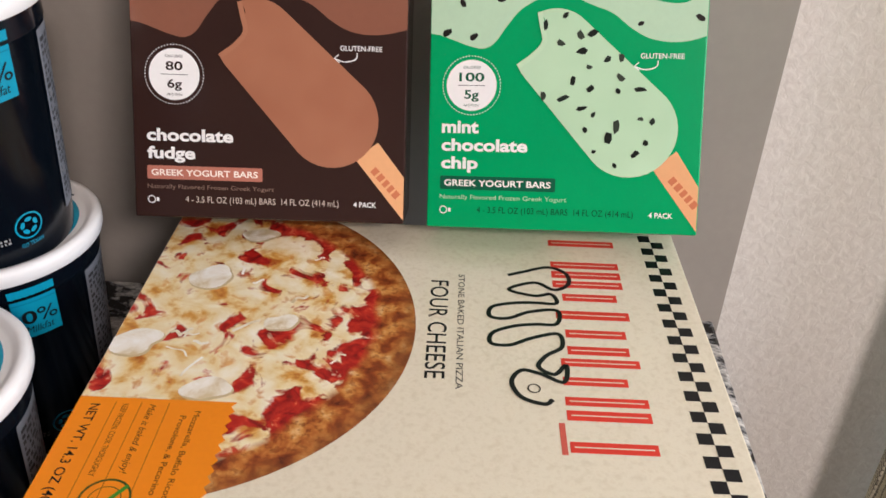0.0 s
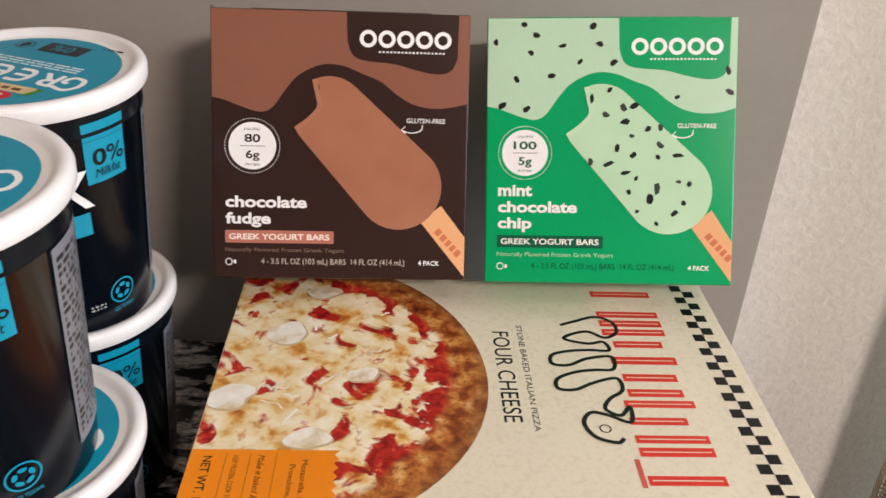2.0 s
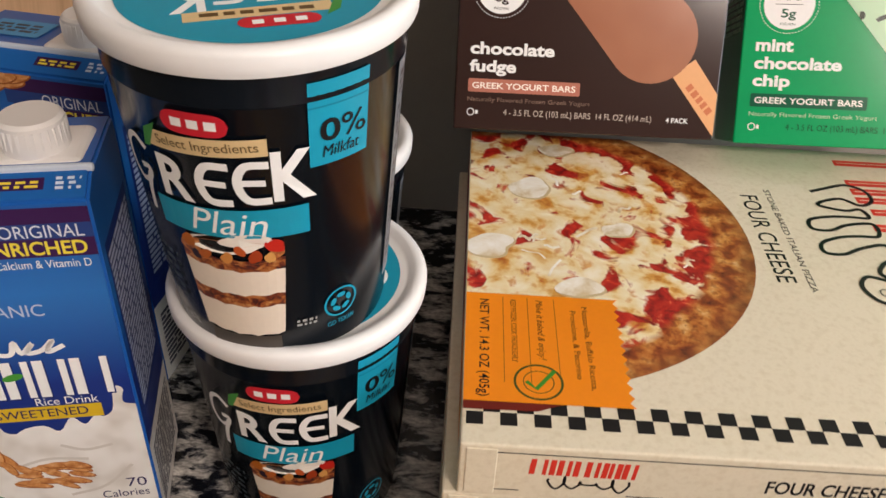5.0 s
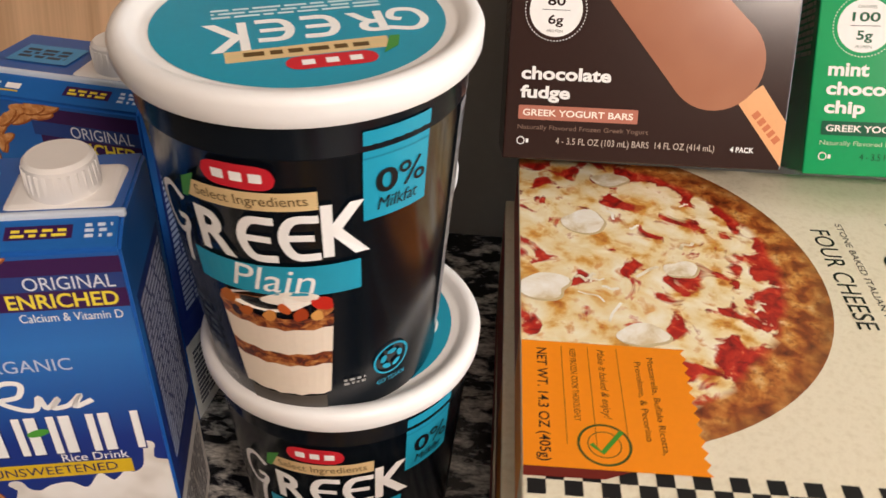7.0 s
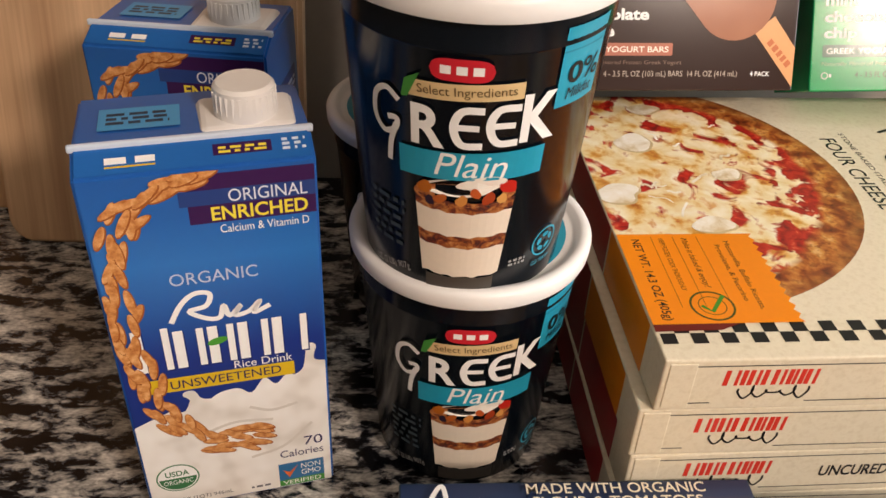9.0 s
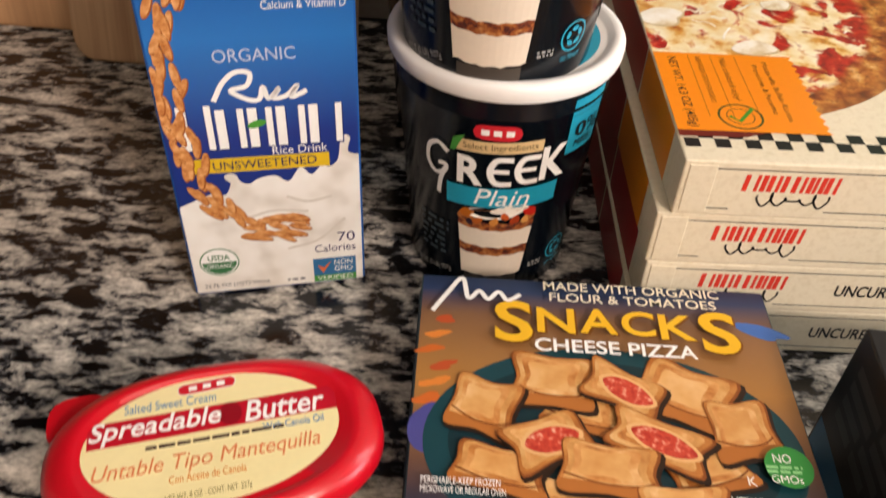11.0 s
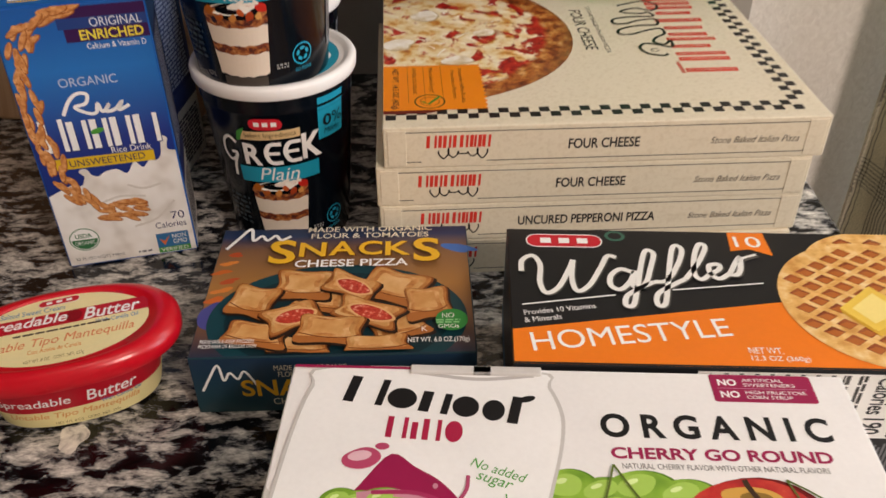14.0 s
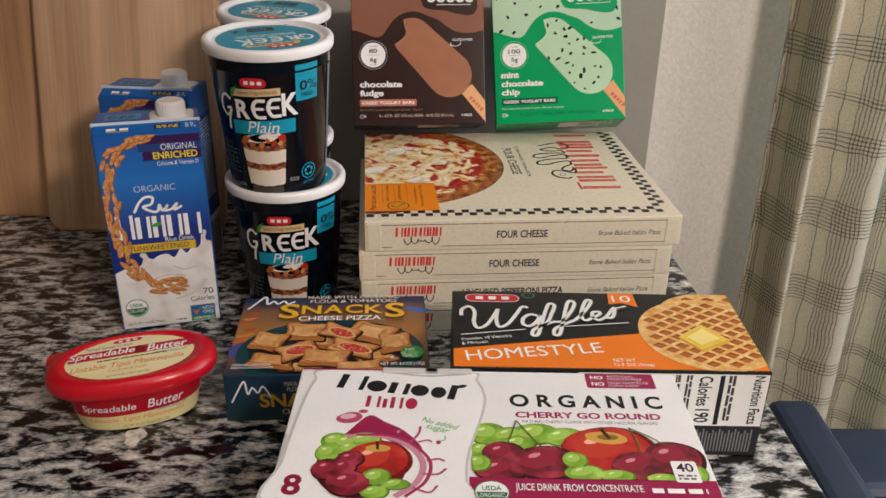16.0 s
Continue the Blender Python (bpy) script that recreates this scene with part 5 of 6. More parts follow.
def pastry(cx, cy, w, h, turn, seed, layer, cut=False):
    """A printed pillow of dough: a shaded rim, a lit puffed top, a crimped seam; a cut one shows its filling."""
    rnd = random.Random(seed)
    j = [rnd.uniform(-0.09, 0.09) for _ in range(8)]
    out = curved([(x * w / 2 * (1 + j[k]), y * h / 2 * (1 + j[(k + 3) % 8])) for k, (x, y) in enumerate(((-1, -0.96), (0, -0.88), (1.02, -0.94), (0.93, 0), (1, 0.98), (0, 0.9), (-0.98, 1), (-0.93, 0.05)))], 4)
    lit = radians(125 - turn)
    def puff(sc, off):
        return moved(poly(*[(x * sc + off * math.cos(lit), y * sc + off * math.sin(lit)) for x, y in out]), cx, cy, turn)
    it = [(moved(puff(1.04, 0), 0.9, -1.6), ink("2b1a10"), layer), (puff(1.0, 0), ink("8a4c20"), layer + 0.7), (puff(0.95, 0.5), DOUGH_EDGE, layer + 1.2), (puff(0.84, 1.2), DOUGH_MID, layer + 1.5), (puff(0.68, 2.0), DOUGH, layer + 1.8), (puff(0.5, 2.8), DOUGH_LIT, layer + 2.1)]
    if not cut:
        lip = clipped(poly(*out), -w, -h, w, -h * 0.26)
        it.append((moved(lip, cx, cy, turn), ink("b06c33"), layer + 2.2))
    if cut:
        gap = curved([(-w * 0.44, h * 0.05), (-w * 0.2, h * 0.30), (w * 0.18, h * 0.26), (w * 0.46, -h * 0.04), (w * 0.2, -h * 0.30), (-w * 0.2, -h * 0.26)], 4)
        it += [(moved(poly(*[(x * 0.9 + w * 0.05, y * 1.0) for x, y in gap]), cx, cy, turn), ink("e0b27a"), layer + 2.4), (moved(poly(*[(x * 0.78 + w * 0.05, y * 0.8) for x, y in gap]), cx, cy, turn), FILLING, layer + 2.7)]
    else:
        it += [(moved(stroke([(-w * 0.46, -h * 0.16), (-w * 0.1, -h * 0.27), (w * 0.26, -h * 0.25), (w * 0.46, -h * 0.14)], 0.8), cx, cy, turn), ink("7e431a"), layer + 2.6)]
    return [(clipped(a, 1, 1, 160.5, 122), b, c) if len(a[1]) == 1 else (a, b, c) for a, b, c in it if min(p[1] for p in a[0]) > 1 or len(a[1]) == 1]


PASTRIES = ((72, 47, 32, 20, -14, 0), (118, 22, 30, 20, 18, 0), (59, 62, 33, 26, -3, 0), (114, 59, 36, 30, -24, 0), (30, 47, 26, 28, -18, 0), (134, 42, 24, 27, 7, 0), (62, 7, 32, 12, -5, 0), (36, 17, 35, 20, -12, 0), (88, 59, 31, 20, -27, 1), (55, 31, 31, 22, 24, 1), (99, 34, 37, 20, -22, 1), (78, 19, 36, 23, -6, 0), (106, 6, 34, 13, 3, 0))
sheet("ground_print", snack, T, [(rect(0.8, 0.8, 160.7, 122.6), DUSK, 1)] + [(oval(6 + 3 * (i % 3), 50 + 9 * i, 7 - i * 0.5, 2.4, 14, 15, 0.3, i), ink(("c8662c", "d9823a", "b8502c")[i % 3]), 2) for i in range(6)] + [(oval(8, 36, 9, 12, 20, 0, 0.2, 2), ink("4a4a8c"), 2), (oval(155, 98, 12, 4, 20, -20, 0.2, 2), ink("3f6ab0"), 2)], "orange, blue and brown printed ground")
sheet("plate_picture", snack, T, [(clipped(oval(81.5, 31, 76, 51, 64), 1, 1, 160.5, 122), ink("143f48", 0.35), 3), (clipped(oval(81.5, 31, 66, 43, 64), 1, 1, 160.5, 122), ink("0d2c34", 0.35), 4)], "dark teal plate")
for i, (x, y, w, h, a, c) in enumerate(PASTRIES):
    sheet("pastry_picture", snack, T, pastry(x, y, w * 1.06, h * 1.06, a, i, 5 + i * 3.2, bool(c)))
arch = []
x = 34
for ch, w in zip("SNACKS", (19, 19, 19, 17, 18, 19)):
    y = 84.5 + 4.0 * (1 - ((x + w / 2 - 88) / 56) ** 2)
    k = 20 + (5 if ch == "S" else 0)
    arch.append((text(ch, x + 0.9, y - (5 if ch == "S" else 0) - 0.8, x + w - 1.1, y + k - 5.8, bold=0.025), ink("7a4a14"), 52))
    arch.append((text(ch, x, y - (5 if ch == "S" else 0), x + w - 2, y + k - 5, bold=0.02), ink("e9b52c"), 53))
    x += w
sheet("name_lettering", snack, T, arch, "large yellow letters")
lines(snack, T, [(text("CHEESE PIZZA", 51.5, 76.6, 122.4, 84, bold=0.016), WHITE, 54), (text("MADE WITH ORGANIC", 56.8, 114, 138.4, 119.6, bold=0.01), ink("e6dcc4"), 54), (text("FLOUR & TOMATOES", 59.3, 107, 136, 112.4, bold=0.01), ink("e6dcc4"), 54)])
sheet("brand_mark", snack, T, [(stroke([(6, 97), (12, 108), (19, 119), (22, 106), (27, 111), (31, 106), (36, 111), (40, 106), (46, 110)], 2.2), WHITE, 54)], "white looping script line")
sheet("seal", snack, T, [(oval(148, 24.4, 9.4), ink("2f8a3e"), 54), (text("NO", 142.5, 26, 149.5, 30), WHITE, 56), (text("GMOs", 140, 17, 152, 20.4), WHITE, 56), (bars(139, 21, 153, 25, 2, 2), ink("8fce8f"), 56)])
lines(snack, T, [(text("NET WT. 6.0 OZ.(170g)", 122.6, 4.6, 157.4, 9.8, bold=0.01), WHITE, 54), (text("PERISHABLE-KEEP FROZEN", 6, 8.4, 36, 11.4), WHITE, 54), (text("MICROWAVE OR REGULAR OVEN", 6, 4.4, 38, 7.4), WHITE, 54), (text("K", 130.5, 15, 133.8, 19), WHITE, 54)])
F = front(0.1615, 0.1234)
fr = [(rect(0.8, 0.8, 160.7, 42.7), gradient("snack_front", [(0, "20424a"), (1, "1d3550")], 0, 0.044), 1)]
sheet("front_print", snack, F, fr)
sheet("brand_mark", snack, F, [(stroke([(5, 18), (10, 28), (16, 38), (18, 26), (22, 32), (26, 27), (30, 33), (34, 27), (36, 22)], 1.5), WHITE, 2)], "white looping script line")
lines(snack, F, [(text("SNACKS", 27, 13, 92, 26, bold=0.02), ink("e0a92c"), 2), (text("CHEESE PIZZA", 44, 6, 84, 11), ink("e6dcc4"), 2), (text("MADE WITH ORGANIC", 47, 33, 88, 37), ink("e6dcc4"), 2), (text("FLOUR & TOMATOES", 49, 28, 87, 32), ink("e6dcc4"), 2)])
for i, (x, y) in enumerate(((112, 24), (124, 28), (134, 22), (144, 26), (128, 18), (118, 17))):
    sheet("pastry_picture", snack, F, pastry(x, y, 13, 9, 10 * i, i, 3 + i % 3 * 3, i % 2 == 1))
part("end_flap", box_bm(-0.0815, -0.055, 0.004, -0.0808, 0.055, 0.040, 0.0003), ink("1b303c"), snack)

# -- waffle box
WT = top(0.2326, 0.1167, 0.076)
WAFFLE_LIT = ramp_mat("printed_waffle_ridge", [(0.3, "cf9448"), (0.5, "e6b568"), (0.7, "f2d39a")], 120, 0.4, 4, bump=0.0)
WAFFLE_PIT = ramp_mat("printed_waffle_pit", [(0.3, "742f0f"), (0.5, "964718"), (0.7, "b05f26")], 90, 0.4, 4, bump=0.0)
band = ink("ee7d1c")
sheet("orange_band", waffle, WT, [(poly((0.8, 0.8), (231.8, 0.8), (231.8, 58), (154, 53), (0.8, 26)), band, 1), (rect(0.8, 0.8, 231.8, 2.0), ink("17181a"), 2)], "orange band")
def waffle_items(cx, cy, rx, ry, layer):
    it = [(clipped(oval(cx, cy, rx, ry, 60, 0, 0.01), 1, 1, 231.8, 116), WAFFLE_LIT, layer)]
    n = 6
    for i in range(-n, n + 1):
        for j in range(-n, n + 1):
            px = (i - j) * 8.6
            py = (i + j) * 6.2
            if (px / (rx - 5)) ** 2 + (py / (ry - 5)) ** 2 < 1:
                q = clipped(poly((cx + px - 5.8, cy + py), (cx + px, cy + py - 4.3), (cx + px + 5.8, cy + py), (cx + px, cy + py + 4.3)), 1, 1, 231.8, 116)
                if q[0]:
                    it.append((q, WAFFLE_PIT, layer + 1))
                    it.append((clipped(poly((cx + px - 4.6, cy + py - 0.6), (cx + px, cy + py - 3.8), (cx + px + 4.6, cy + py - 0.6), (cx + px, cy + py + 1.6)), 1, 1, 231.8, 116), ink("b5662c"), layer + 2))
    return [k for k in it if k[0][0]]


tagged(sheet("waffle_picture", waffle, WT, waffle_items(214, 82, 46, 36, 3), "printed golden waffle behind"), kind="stuff")
tagged(sheet("waffle_picture", waffle, WT, waffle_items(201, 53, 55, 53, 7) + [(poly((175.5, 47), (197.4, 66), (213.5, 44), (189, 29)), ink("e9c552"), 11), (poly((175.5, 47), (189, 29), (189, 25), (175.5, 43)), ink("cfa032"), 11), (poly((189, 29), (213.5, 44), (213.5, 40), (189, 25)), ink("dcb040"), 11), (poly((182, 47), (197, 60), (207, 45), (190, 35)), ink("f3dc86"), 12)], "printed golden waffle with a square of butter"), kind="stuff")
sheet("shop_mark", waffle, WT, pill(33.5, 104.5, 45, 13), "red lozenge mark")
brush = ([(7, 74), (8, 84), (14, 88.5), (18, 80), (17, 64), (20, 55), (27, 60), (34, 76), (37, 85)], [(37, 85), (35, 68), (37, 57), (44, 62), (52, 78), (57, 89), (62, 88)], [(70, 74), (63, 77), (57, 71), (56, 62), (61, 59), (67, 66), (71, 76)], [(71, 76), (68, 64), (71, 60), (76, 66), (80, 78), (84, 92), (80, 95), (76, 84), (70, 60), (66, 46), (62, 46), (64, 54), (74, 62), (80, 66)],
         [(80, 66), (88, 68), (97, 84), (101, 97), (97, 100), (93, 88), (87, 62), (83, 47), (79, 47), (81, 56), (92, 65), (98, 69)], [(98, 69), (108, 84), (115, 99), (112, 102), (107, 90), (104, 74), (107, 69), (112, 73)], [(112, 73), (119, 79), (119, 83), (114, 82), (113, 75), (117, 70), (124, 75)], [(124, 75), (130, 86), (133, 90), (131, 80), (128, 74), (123, 74)], [(131, 87), (136, 90), (143, 93)])
words = [(moved(stroke(b, 2.9), 0.8, -0.9), ink("55534e"), 13 + k % 2) for k, b in enumerate(brush)] + [(stroke(b, 3.1 if k < 8 else 1.8), ink("ecebe6"), 15 + k % 3) for k, b in enumerate(brush)]
sheet("name_lettering", waffle, WT, words, "white brush lettering")
sheet("underline", waffle, WT, [(stroke([(6.5, 45), (57.5, 54.3)], 1.0, False), WHITE, 13), (stroke([(89.4, 59.5), (140.4, 66.8)], 1.0, False), WHITE, 13)])
lines(waffle, WT, [(moved(text("HOMESTYLE", 0, 0, 104, 14), 11, 9.6, 7.8), WHITE, 3), (moved(text("Provides 10 Vitamins", 0, 0, 39, 4), 7.5, 37, 10), WHITE, 3), (moved(text("& Minerals", 0, 0, 20, 4), 7.5, 31, 10), WHITE, 3), (text("NET WT.", 119, 11, 136, 15.4), WHITE, 3), (text("12.3 OZ (360g)", 119, 5, 148, 9.4), WHITE, 3)])
sheet("count_flag", waffle, WT, [(poly((131.5, 115.6), (129.6, 97), (141, 99), (153, 93), (152.5, 115.6)), band, 3), (text("10", 133.6, 101, 149, 111.5), WHITE, 4)], "orange flag with a white figure")
sheet("round_mark", waffle, WT, [(oval(64, 110, 6, 5, 24), ink("3a6a5a"), 3), (oval(64, 110, 4, 3.3, 20), ink("17181a"), 4)])
WF = front(0.2326, 0.1167)
nf = [(rect(100, 28, 240, 74), ink("e9e6e0"), 1), (rect(171.5, 29, 172.5, 73), BLACK, 2), (rect(204, 29, 207.5, 73), BLACK, 2), (text("Nutrition Facts", 229, 30, 237, 73, -90, bold=0.02), BLACK, 2), (text("Calories", 189, 46, 199, 72, -90, bold=0.02), BLACK, 2), (text("190", 189, 31, 200, 43, -90, bold=0.02), BLACK, 2)]
for k in range(9):
    nf.append((rect(106 + 7.5 * k, 30, 106.4 + 7.5 * k, 73), ink("55534e"), 2))
    nf.append((moved(bars(0, 0, 40, 3.2, 1, k, 0.7), 112.4 + 7.5 * k, 73, -90), ink("4a4844"), 2))
nf.append((moved(bars(0, 0, 40, 6, 2, 30, 0.7), 210, 73, -90), ink("3a3834"), 2))
nf.append((moved(bars(0, 0, 40, 5, 2, 31, 0.7), 179, 73, -90), ink("3a3834"), 2))
sheet("nutrition_panel", waffle, lambda u, v, h: WF(u - 0.0085, v, h), nf, "white nutrition panel with black rules")
sheet("small_print", waffle, lambda u, v, h: WF(u - 0.0085, v, h), [(many(*[rect(102 + 2.4 * k, 4, 103.2 + 2.4 * k, 25 - (k * 7 % 5)) for k in range(56)]), ink("76777a"), 1)])
sheet("side_print", waffle, left(0.2326, 0.1167), [(rect(2, 2, 115, 20), ink("2a78a8"), 1), (bars(10, 30, 100, 66, 4, 2), ink("3a3c40"), 1)])

# -- juice box
JT = top(0.2676, 0.1443, 0.0755)
JX, JY = lambda u: u * 264, lambda v: (1 - v) * 144
MAGENTA, CHERRY = ink("9a1a4c"), ink("7d1526")
APPLE = ramp_mat("printed_apple", [(0.3, "8c1210"), (0.5, "b81e1c"), (0.62, "c93a2a"), (0.75, "dd7a4a")], 40, 0.35, 4, 0.3, bump=0.0)
GRAPE = ramp_mat("printed_grape", [(0.35, "6c9a28"), (0.55, "8fbb3c"), (0.7, "b5d766")], 55, 0.35, 2, bump=0.0)
CHERRYM = ramp_mat("printed_cherry", [(0.35, "4c0c18"), (0.5, "821830"), (0.68, "b03a4c")], 60, 0.3, 2, bump=0.0)
sheet("ground_print", juice, JT, [(rect(0.8, 0.8, 266.8, 143.5), ink("eceae8"), 1), (rect(118, 0.8, 266.8, 30.6), MAGENTA, 9), (poly((0.8, 0.8), (6, 0.8), (9, 60), (0.8, 70)), ink("d2cfcb"), 2)])
pouch = [(18, 142.6), (118, 142.6), (126, 132), (131, 114), (129, 94), (123, 70), (118, 48), (117, 26), (119, 3), (2, 3), (2, 40), (4, 80), (7, 112), (11, 130)]
sheet("pouch_picture", juice, JT, [(poly(*curved(pouch, 4)[::-1]), ink("c9c6c2"), 10), (poly(*[(65 + (x - 65) * 0.972, 73 + (y - 73) * 0.985) for x, y in curved(pouch, 4)][::-1]), ink("f1f0ee"), 11), (stroke([(60, 140), (90, 136), (118, 139)], 2.2), ink("bdb9b6"), 12), (stroke([(70, 143), (92, 140), (112, 142)], 1.6), ink("a5a19e"), 12)], "printed white drink pouch outline")
def ball(cx, cy, rx, ry, m, layer, hi="e9a0a0", seed=0):
    dark, light = {"d6eba0": ("557f22", "a4c95a"), "d98a98": ("33060f", "93263c"), "efb49a": ("6e0c0c", "c23a2a")}[hi]
    return [(oval(cx, cy, rx, ry, 26, 0, 0.03, seed), ink(dark), layer + 0.6), (oval(cx - rx * 0.06, cy + ry * 0.07, rx * 0.92, ry * 0.9, 26, 0, 0.03, seed), m, layer + 1), (oval(cx - rx * 0.2, cy + ry * 0.25, rx * 0.55, ry * 0.5, 22, 20, 0.06, seed), ink(light), layer + 1.4), (oval(cx - rx * 0.32, cy + ry * 0.42, rx * 0.2, ry * 0.12, 12, 25), ink(hi), layer + 2)]


GH, CH, AH = "d6eba0", "d98a98", "efb49a"
def cut(items, x0, y0, x1, y1):
    return [(c, m, l) for c, m, l in ((clipped(s, x0, y0, x1, y1), m, l) for s, m, l in items) if c[0]]


bx = (120, 30, 266.8, 143)
for x, y, rx, ry in ((146, 71, 14, 9), (180, 70, 15, 10), (162, 73, 16, 11), (131, 72, 13, 12), (150, 63, 12, 8), (127, 56, 9, 8)):
    sheet("grape_picture", juice, JT, cut(ball(x, y, rx, ry, GRAPE, 2, GH, int(x)), *bx))
sheet("apple_picture", juice, JT, cut(ball(208, 57, 32, 24, APPLE, 5, AH) + [(oval(207, 70, 14, 6, 24, -8, 0.06), ink("d0a04a"), 8), (oval(208, 70.6, 7, 3, 20), ink("8a6a2a"), 8.4)], *bx) + [(stroke([(209, 69), (206, 76), (205, 80)], 2.6), ink("3a2412"), 9)], "printed red apple")
for x, y, rx, ry in ((140, 53, 14, 11), (138, 37, 17, 11), (247, 50, 19, 17), (224, 42, 18, 14), (166, 44, 22, 17)):
    sheet("cherry_picture", juice, JT, cut(ball(x, y, rx, ry, CHERRYM, 11, CH, int(x)), *bx))
for x, y, rx, ry in ((184, 47, 8, 8), (189, 35, 13, 8), (208, 33, 11, 6), (236, 31, 11, 5), (124, 43, 8, 8), (258, 36, 6, 8)):
    sheet("grape_picture", juice, JT, cut(ball(x, y, rx, ry, GRAPE, 14, GH, int(x)), *bx))
for line in ([(142, 60), (146, 72), (150, 86)], [(166, 56), (158, 70), (150, 86)], [(226, 54), (226, 68), (223, 80)], [(244, 62), (234, 72), (223, 80)]):
    sheet("stem_picture", juice, JT, [(stroke(line, 1.0), ink("5a6a2a"), 17)])
# fruit in a drop, with a splash
sheet("splash_picture", juice, JT, [(poly(*curved([(53, 89), (64, 82), (76, 74), (87, 60), (88, 52), (74, 60), (56, 68), (44, 66), (34, 60), (42, 74)], 4)[::-1]), MAGENTA, 13)] + [(stroke(q, w), ink(h), 15 + k % 3) for k, (q, w, h) in enumerate((([(40, 66), (56, 68), (72, 64), (84, 54), (90, 40), (86, 24), (74, 12)], 4.0, "c98a9c"), ([(46, 68), (66, 68), (82, 60), (94, 44), (92, 26), (80, 12)], 2.2, "a8305c"), ([(80, 60), (86, 70), (87, 78)], 1.7, "b04a6c"), ([(86, 62), (92, 64), (95, 62)], 1.4, "b04a6c"), ([(92, 44), (99, 46), (103, 44)], 1.6, "b04a6c"), ([(90, 32), (99, 32), (104, 37)], 1.6, "b04a6c"), ([(84, 20), (94, 16), (99, 22)], 1.5, "b04a6c"), ([(36, 18), (52, 8), (70, 6)], 1.6, "a8305c")))] + [(oval(40, 86, 9, 5.6, 20, 12, 0.06), ink("b8486a"), 15), (oval(39, 87.4, 5.4, 2.8, 16, 12), ink("e3b9c4"), 16), (oval(48.5, 93, 3.2, 2.0, 14), ink("b8486a"), 15), (oval(99, 62, 1.6, 1.9, 12), ink("a8305c"), 15), (oval(73, 72, 1.2, 1.5, 10), ink("c98a9c"), 18)], "magenta juice splash")
sheet("shade_picture", juice, JT, [(oval(52, 38, 28, 28, 36), ink("5a1a24"), 12)])
for x, y, rx, ry in ((34, 62, 10, 8), (42, 60, 11, 9), (30, 50, 8, 9), (44, 54, 9, 8), (52, 63, 11, 8)):
    sheet("grape_picture", juice, JT, ball(x, y, rx, ry, GRAPE, 13, GH, int(x)))
sheet("apple_picture", juice, JT, ball(62, 43, 22, 19, APPLE, 16, AH) + [(oval(61, 55, 8, 3.6, 20), ink("c9a04a"), 19), (stroke([(61, 54), (60, 61)], 1.8), ink("3a2412"), 20)], "printed red apple")
for x, y, rx, ry, m, hi in ((45, 44, 9, 8, CHERRYM, CH), (32, 34, 10, 10, CHERRYM, CH), (42, 36, 8, 8, CHERRYM, CH), (62, 28, 9, 8, GRAPE, GH), (74, 22, 9, 5, GRAPE, GH), (62, 15, 9, 6, GRAPE, GH), (46, 22, 14, 12, CHERRYM, CH)):
    sheet("fruit_picture", juice, JT, ball(x, y, rx, ry, m, 20, hi, int(x * y)))
first = bar_mark([("pair", 19, 1.3), ("disc", 14, 1), ("pair", 14, 1), ("disc", 12.5, 1), ("disc", 10.5, 1), ("one", 6, 1.3)], 0, 0, 13, 5.0, 1.6, 0.06)
second = bar_mark([("pair", 9.6, 1), ("one", 3.4, 0.8), ("pair", 8.4, 1), ("disc", 8, 1)], 0, 0, 12.5, 2.8, 1.8)
mk = [(moved(first, 27, 120, -8.4), BLACK, 14), (oval(114, 123.5, 4.4, 1.9, 14, 18), BLACK, 14), (moved(second, 49, 98.5, -4), ink("ab1f45"), 14)]
tagged(sheet("brand_mark", juice, JT, mk, "black and crimson bars and discs"), kind="stuff")
lines(juice, JT, [(text("O R G A N I C", 147, 102, 251, 116.5, bold=0.03), BLACK, 3), (text("CHERRY GO ROUND", 150, 90, 247, 96.6, bold=0.03), ink("9a1a4c"), 3), (text("NATURAL CHERRY FLAVOR WITH OTHER NATURAL FLAVORS", 154, 84.6, 243.5, 87.6), ink("6a6866"), 3)])
sheet("sugar_note", juice, JT, [(moved(text("No added", 0, 0, 25, 5, shear=0.2), 87.5, 83.5, -20), ink("4a9a3a"), 13), (moved(text("sugar", 0, 0, 16, 5.4, shear=0.2), 89.5, 75, -20), ink("4a9a3a"), 13), (stroke([(103, 69), (103, 65), (99, 63)], 0.6), ink("4a9a3a"), 13)])
sheet("count_print", juice, JT, [(text("8", 6.8, 12, 18, 30, bold=0.03), ink("8c1a3c"), 13), (text("POUCHES", 4, 6, 23, 9.2, bold=0.01), BLACK, 13)])
lines(juice, JT, [(text("JUICE DRINK FROM CONCENTRATE", 145, 17, 221, 25, bold=0.012), WHITE, 19), (bars(226, 18, 259, 23, 1, 3, 0.8, 3), WHITE, 19), (bars(146, 8, 200, 11, 1, 4), ink("d9b3c2"), 19)])
sheet("organic_seal", juice, JT, seal_items(131, 17, 10.5, 19))
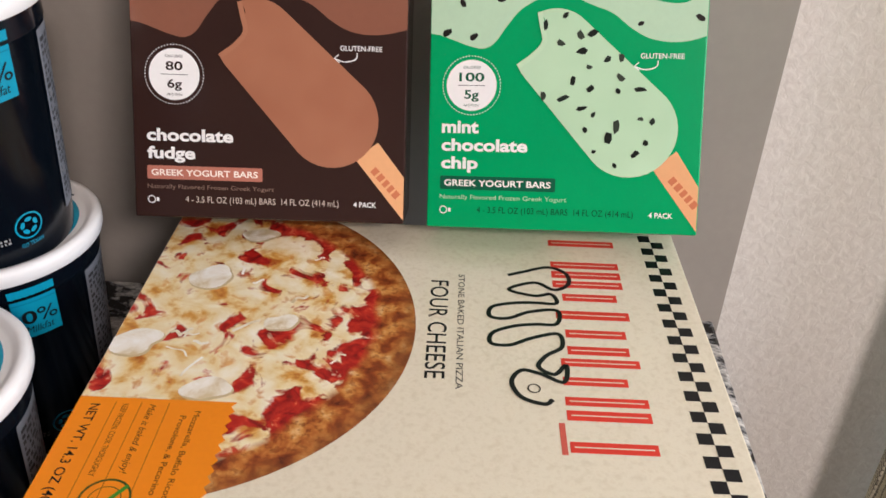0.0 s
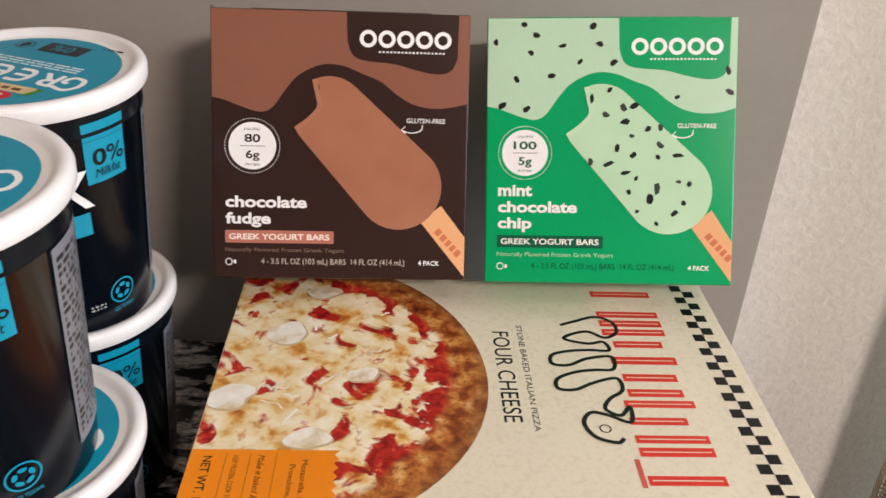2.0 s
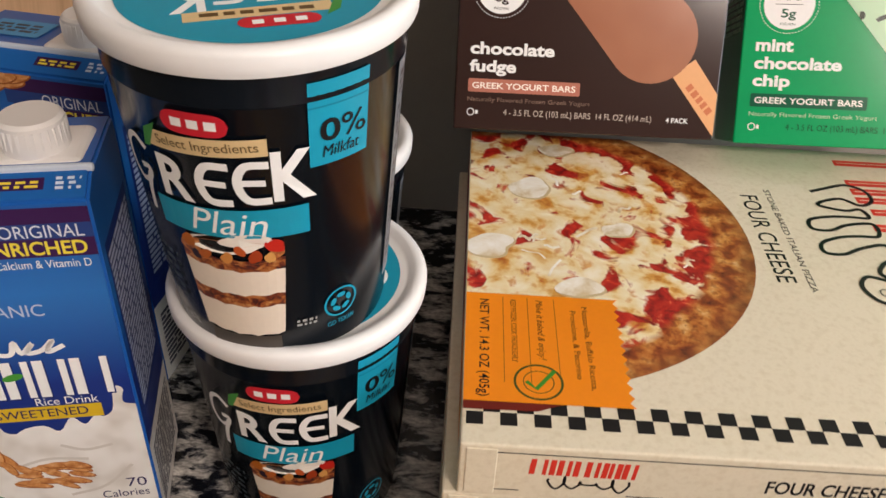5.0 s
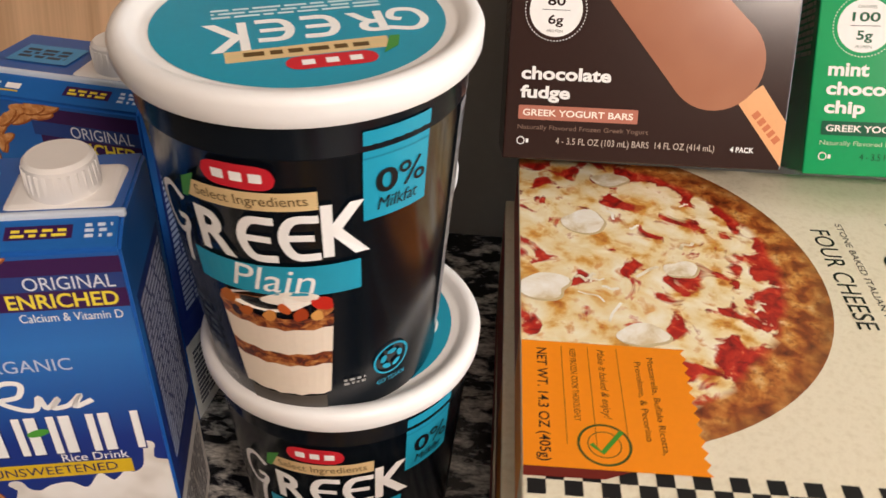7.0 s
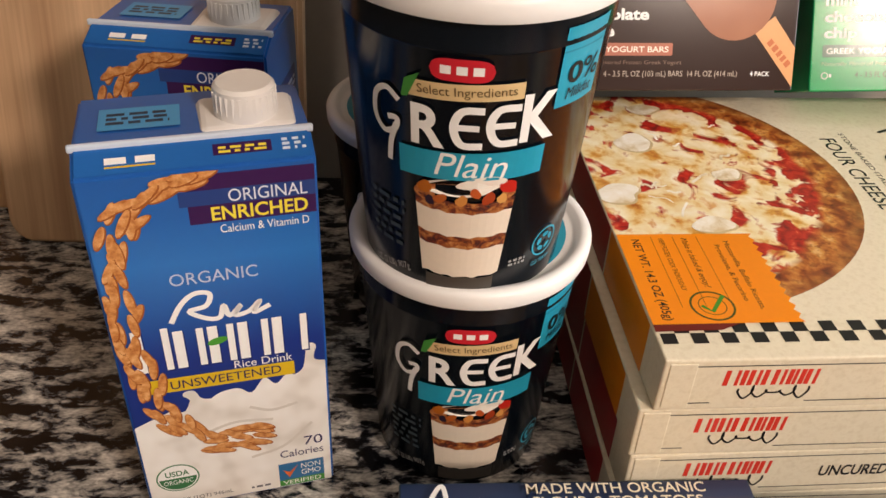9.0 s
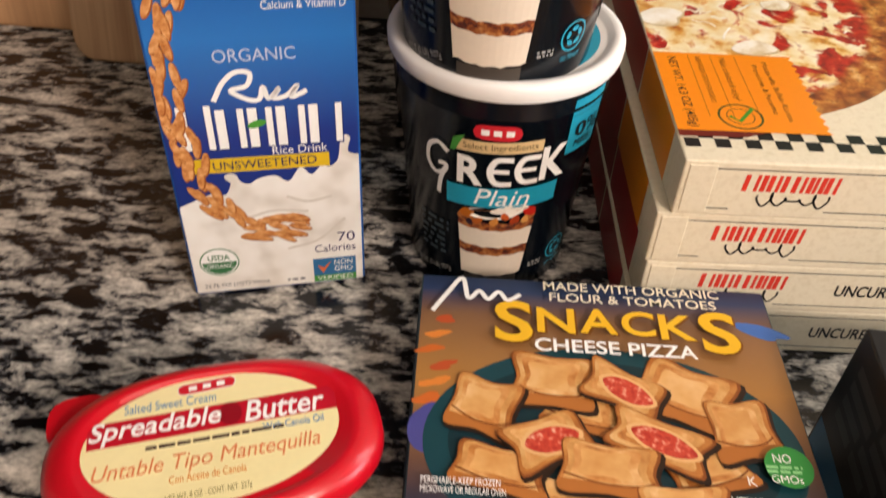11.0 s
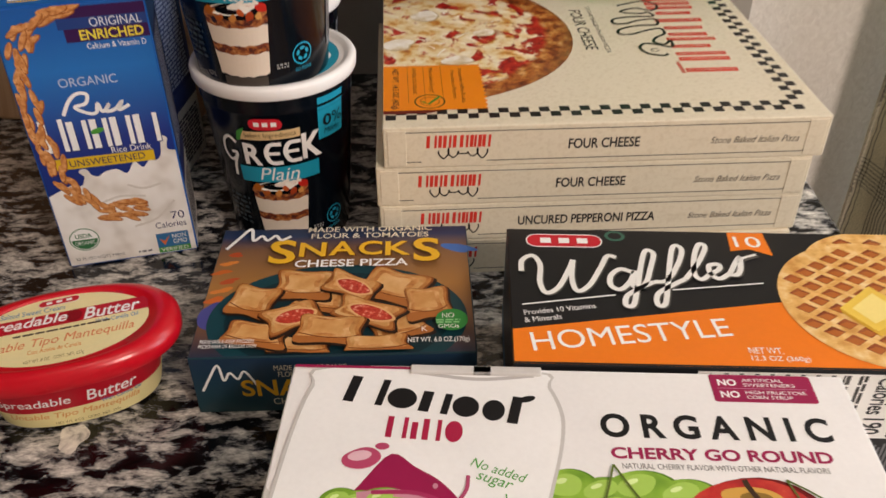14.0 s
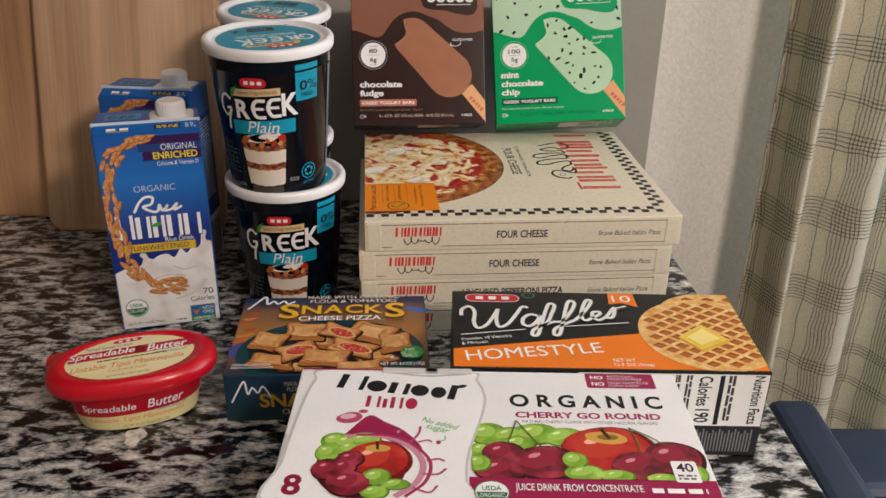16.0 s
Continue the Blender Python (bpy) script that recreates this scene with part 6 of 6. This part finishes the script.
sheet("claims_tab", juice, JT, [(rrect(203, 125.5, 251.5, 143.4, 1.5), MAGENTA, 3), (text("NO", 206.5, 136, 215.5, 140.4, bold=0.03), WHITE, 4), (text("NO", 206.5, 128.2, 215.5, 132.6, bold=0.03), WHITE, 4), (text("ARTIFICIAL", 218.5, 138.8, 238, 141), WHITE, 4), (text("SWEETENERS", 218.5, 135.6, 243, 137.8), WHITE, 4), (text("HIGH FRUCTOSE", 218.5, 130.8, 247, 133), WHITE, 4), (text("CORN SYRUP", 218.5, 127.6, 240, 129.8), WHITE, 4), (rect(206, 134.2, 248, 134.5), ink("c98aa4"), 4)], "magenta tab with white words")
sheet("calorie_tag", juice, JT, [(rrect(242.5, 28, 258, 47.5, 1.5), WHITE, 19), (text("40", 245, 37.5, 255.5, 45.5, bold=0.02), ink("3a2a30"), 20), (bars(244.5, 30, 256, 35.5, 2, 2), ink("6a5a60"), 20)])
sheet("front_print", juice, front(0.2676, 0.1443), [(rect(0.8, 0.8, 266.8, 74.6), MAGENTA, 1), (bars(20, 14, 240, 60, 5, 3), ink("c98aa4"), 2)])
sheet("side_print", juice, left(0.2676, 0.1443), [(rect(1, 1, 143, 75), ink("dfe4d4"), 1), (poly((20, 20), (90, 14), (100, 60), (30, 66)), GRAPE, 2), (rect(1, 68, 143, 74.6), MAGENTA, 3)])
sheet("back_strip", juice, JT, [(rect(0.8, 141.6, 90, 143.4), MAGENTA, 13)])
for k, (x, y, w) in enumerate(((58, 137, 40), (88, 139, 34))):
    part("crumpled_flap", box_bm(-0.1338 + x / 1000, 0.0665, 0.0755, -0.1338 + (x + w) / 1000, 0.0718, 0.0778, 0.0008), ink("cfccc8"), juice)

# -- butter tub
BL = lambda u, v, h: (u, v, 0.04885 + h)
sheet("lid_label", butter_lid, BL, [(oval(-1, 1.2, 48.6, 29.6, 64), ink("ecdfa9", 0.3), 1), (clipped(poly((-60, 3.4), (60, 4.6), (60, 16), (-60, 15)), -47.5, -28, 47.5, 28), ink("b81428", 0.3), 2), (oval(6.2, 10.2, 4.4, 5.6, 20), ink("8c0f1e"), 3), (text("Spreadable", -47, 4.0, 2.6, 15.4, shear=0.22, bold=0.016), WHITE, 4), (text("Butter", 11.5, 4.6, 43, 15.0, shear=0.22, bold=0.016), WHITE, 4), (text("Salted Sweet Cream", -34, 17.6, 1, 22), ink("4a8ab8"), 4), (text("With Canola Oil", 18, -0.8, 41.5, 2.6), ink("3a86c0"), 4), (text("Untable Tipo Mantequilla", -45, -13.4, 39, -4.6, shear=0.25), ink("e0875a"), 4), (text("Con Aceite de Canola", -17.5, -17.4, 10.6, -14.0), ink("e08a3a"), 4), (text("NET WT. 8 OZ - CONT. NET. 227g", -19, -25.4, 12, -22), ink("8a7a4a"), 4), (bars(-26, -0.9, 26, 1.0, 1, 3, 0.8, 8), ink("4a3a34"), 4)] + [(moved(s, 0, 0, 3), m, l) for s, m, l in pill(-1, 26.0, 23, 5.6)], "cream oval label with a red band")


def butter_side(u, v, h):
    """Round the tapering wall of the tub, u along its front."""
    a = radians(-90) + u / 0.043
    c, s = math.cos(a), math.sin(a)
    k = (abs(c) ** 2.4 + abs(s) ** 2.4) ** (-1 / 2.4)
    r = 0.0285 + (0.034 - 0.0285) * (v - 0.002) / 0.043 + 0.0003 + h
    return (r * c * k * 1.6, r * s * k, v)


sheet("side_label", butter, butter_side, [(fine(-52, 17, 52, 38, lambda x: 16.5 + 0.03 * x, n=48), ink("b81428", 0.3), 1)], "red band")
sheet("side_lettering", butter, butter_side, [(text("Spreadable", -36, 18.6, -1, 27, shear=0.2, bold=0.01), WHITE, 3), (text("Butter", 6, 19.8, 30, 28.4, shear=0.2, bold=0.01), WHITE, 3), (text("Untable Tipo Mantequilla", -33, 8.6, 31, 14.4, shear=0.25), ink("e0a05a"), 3), (text("With Canola Oil", 12, 15.4, 32, 18.2), ink("3a86c0"), 3), (text("NET WT. 8 OZ - CONT. NET. 227g", -12, 3.4, 20, 6.2), ink("8a7a4a"), 3)])
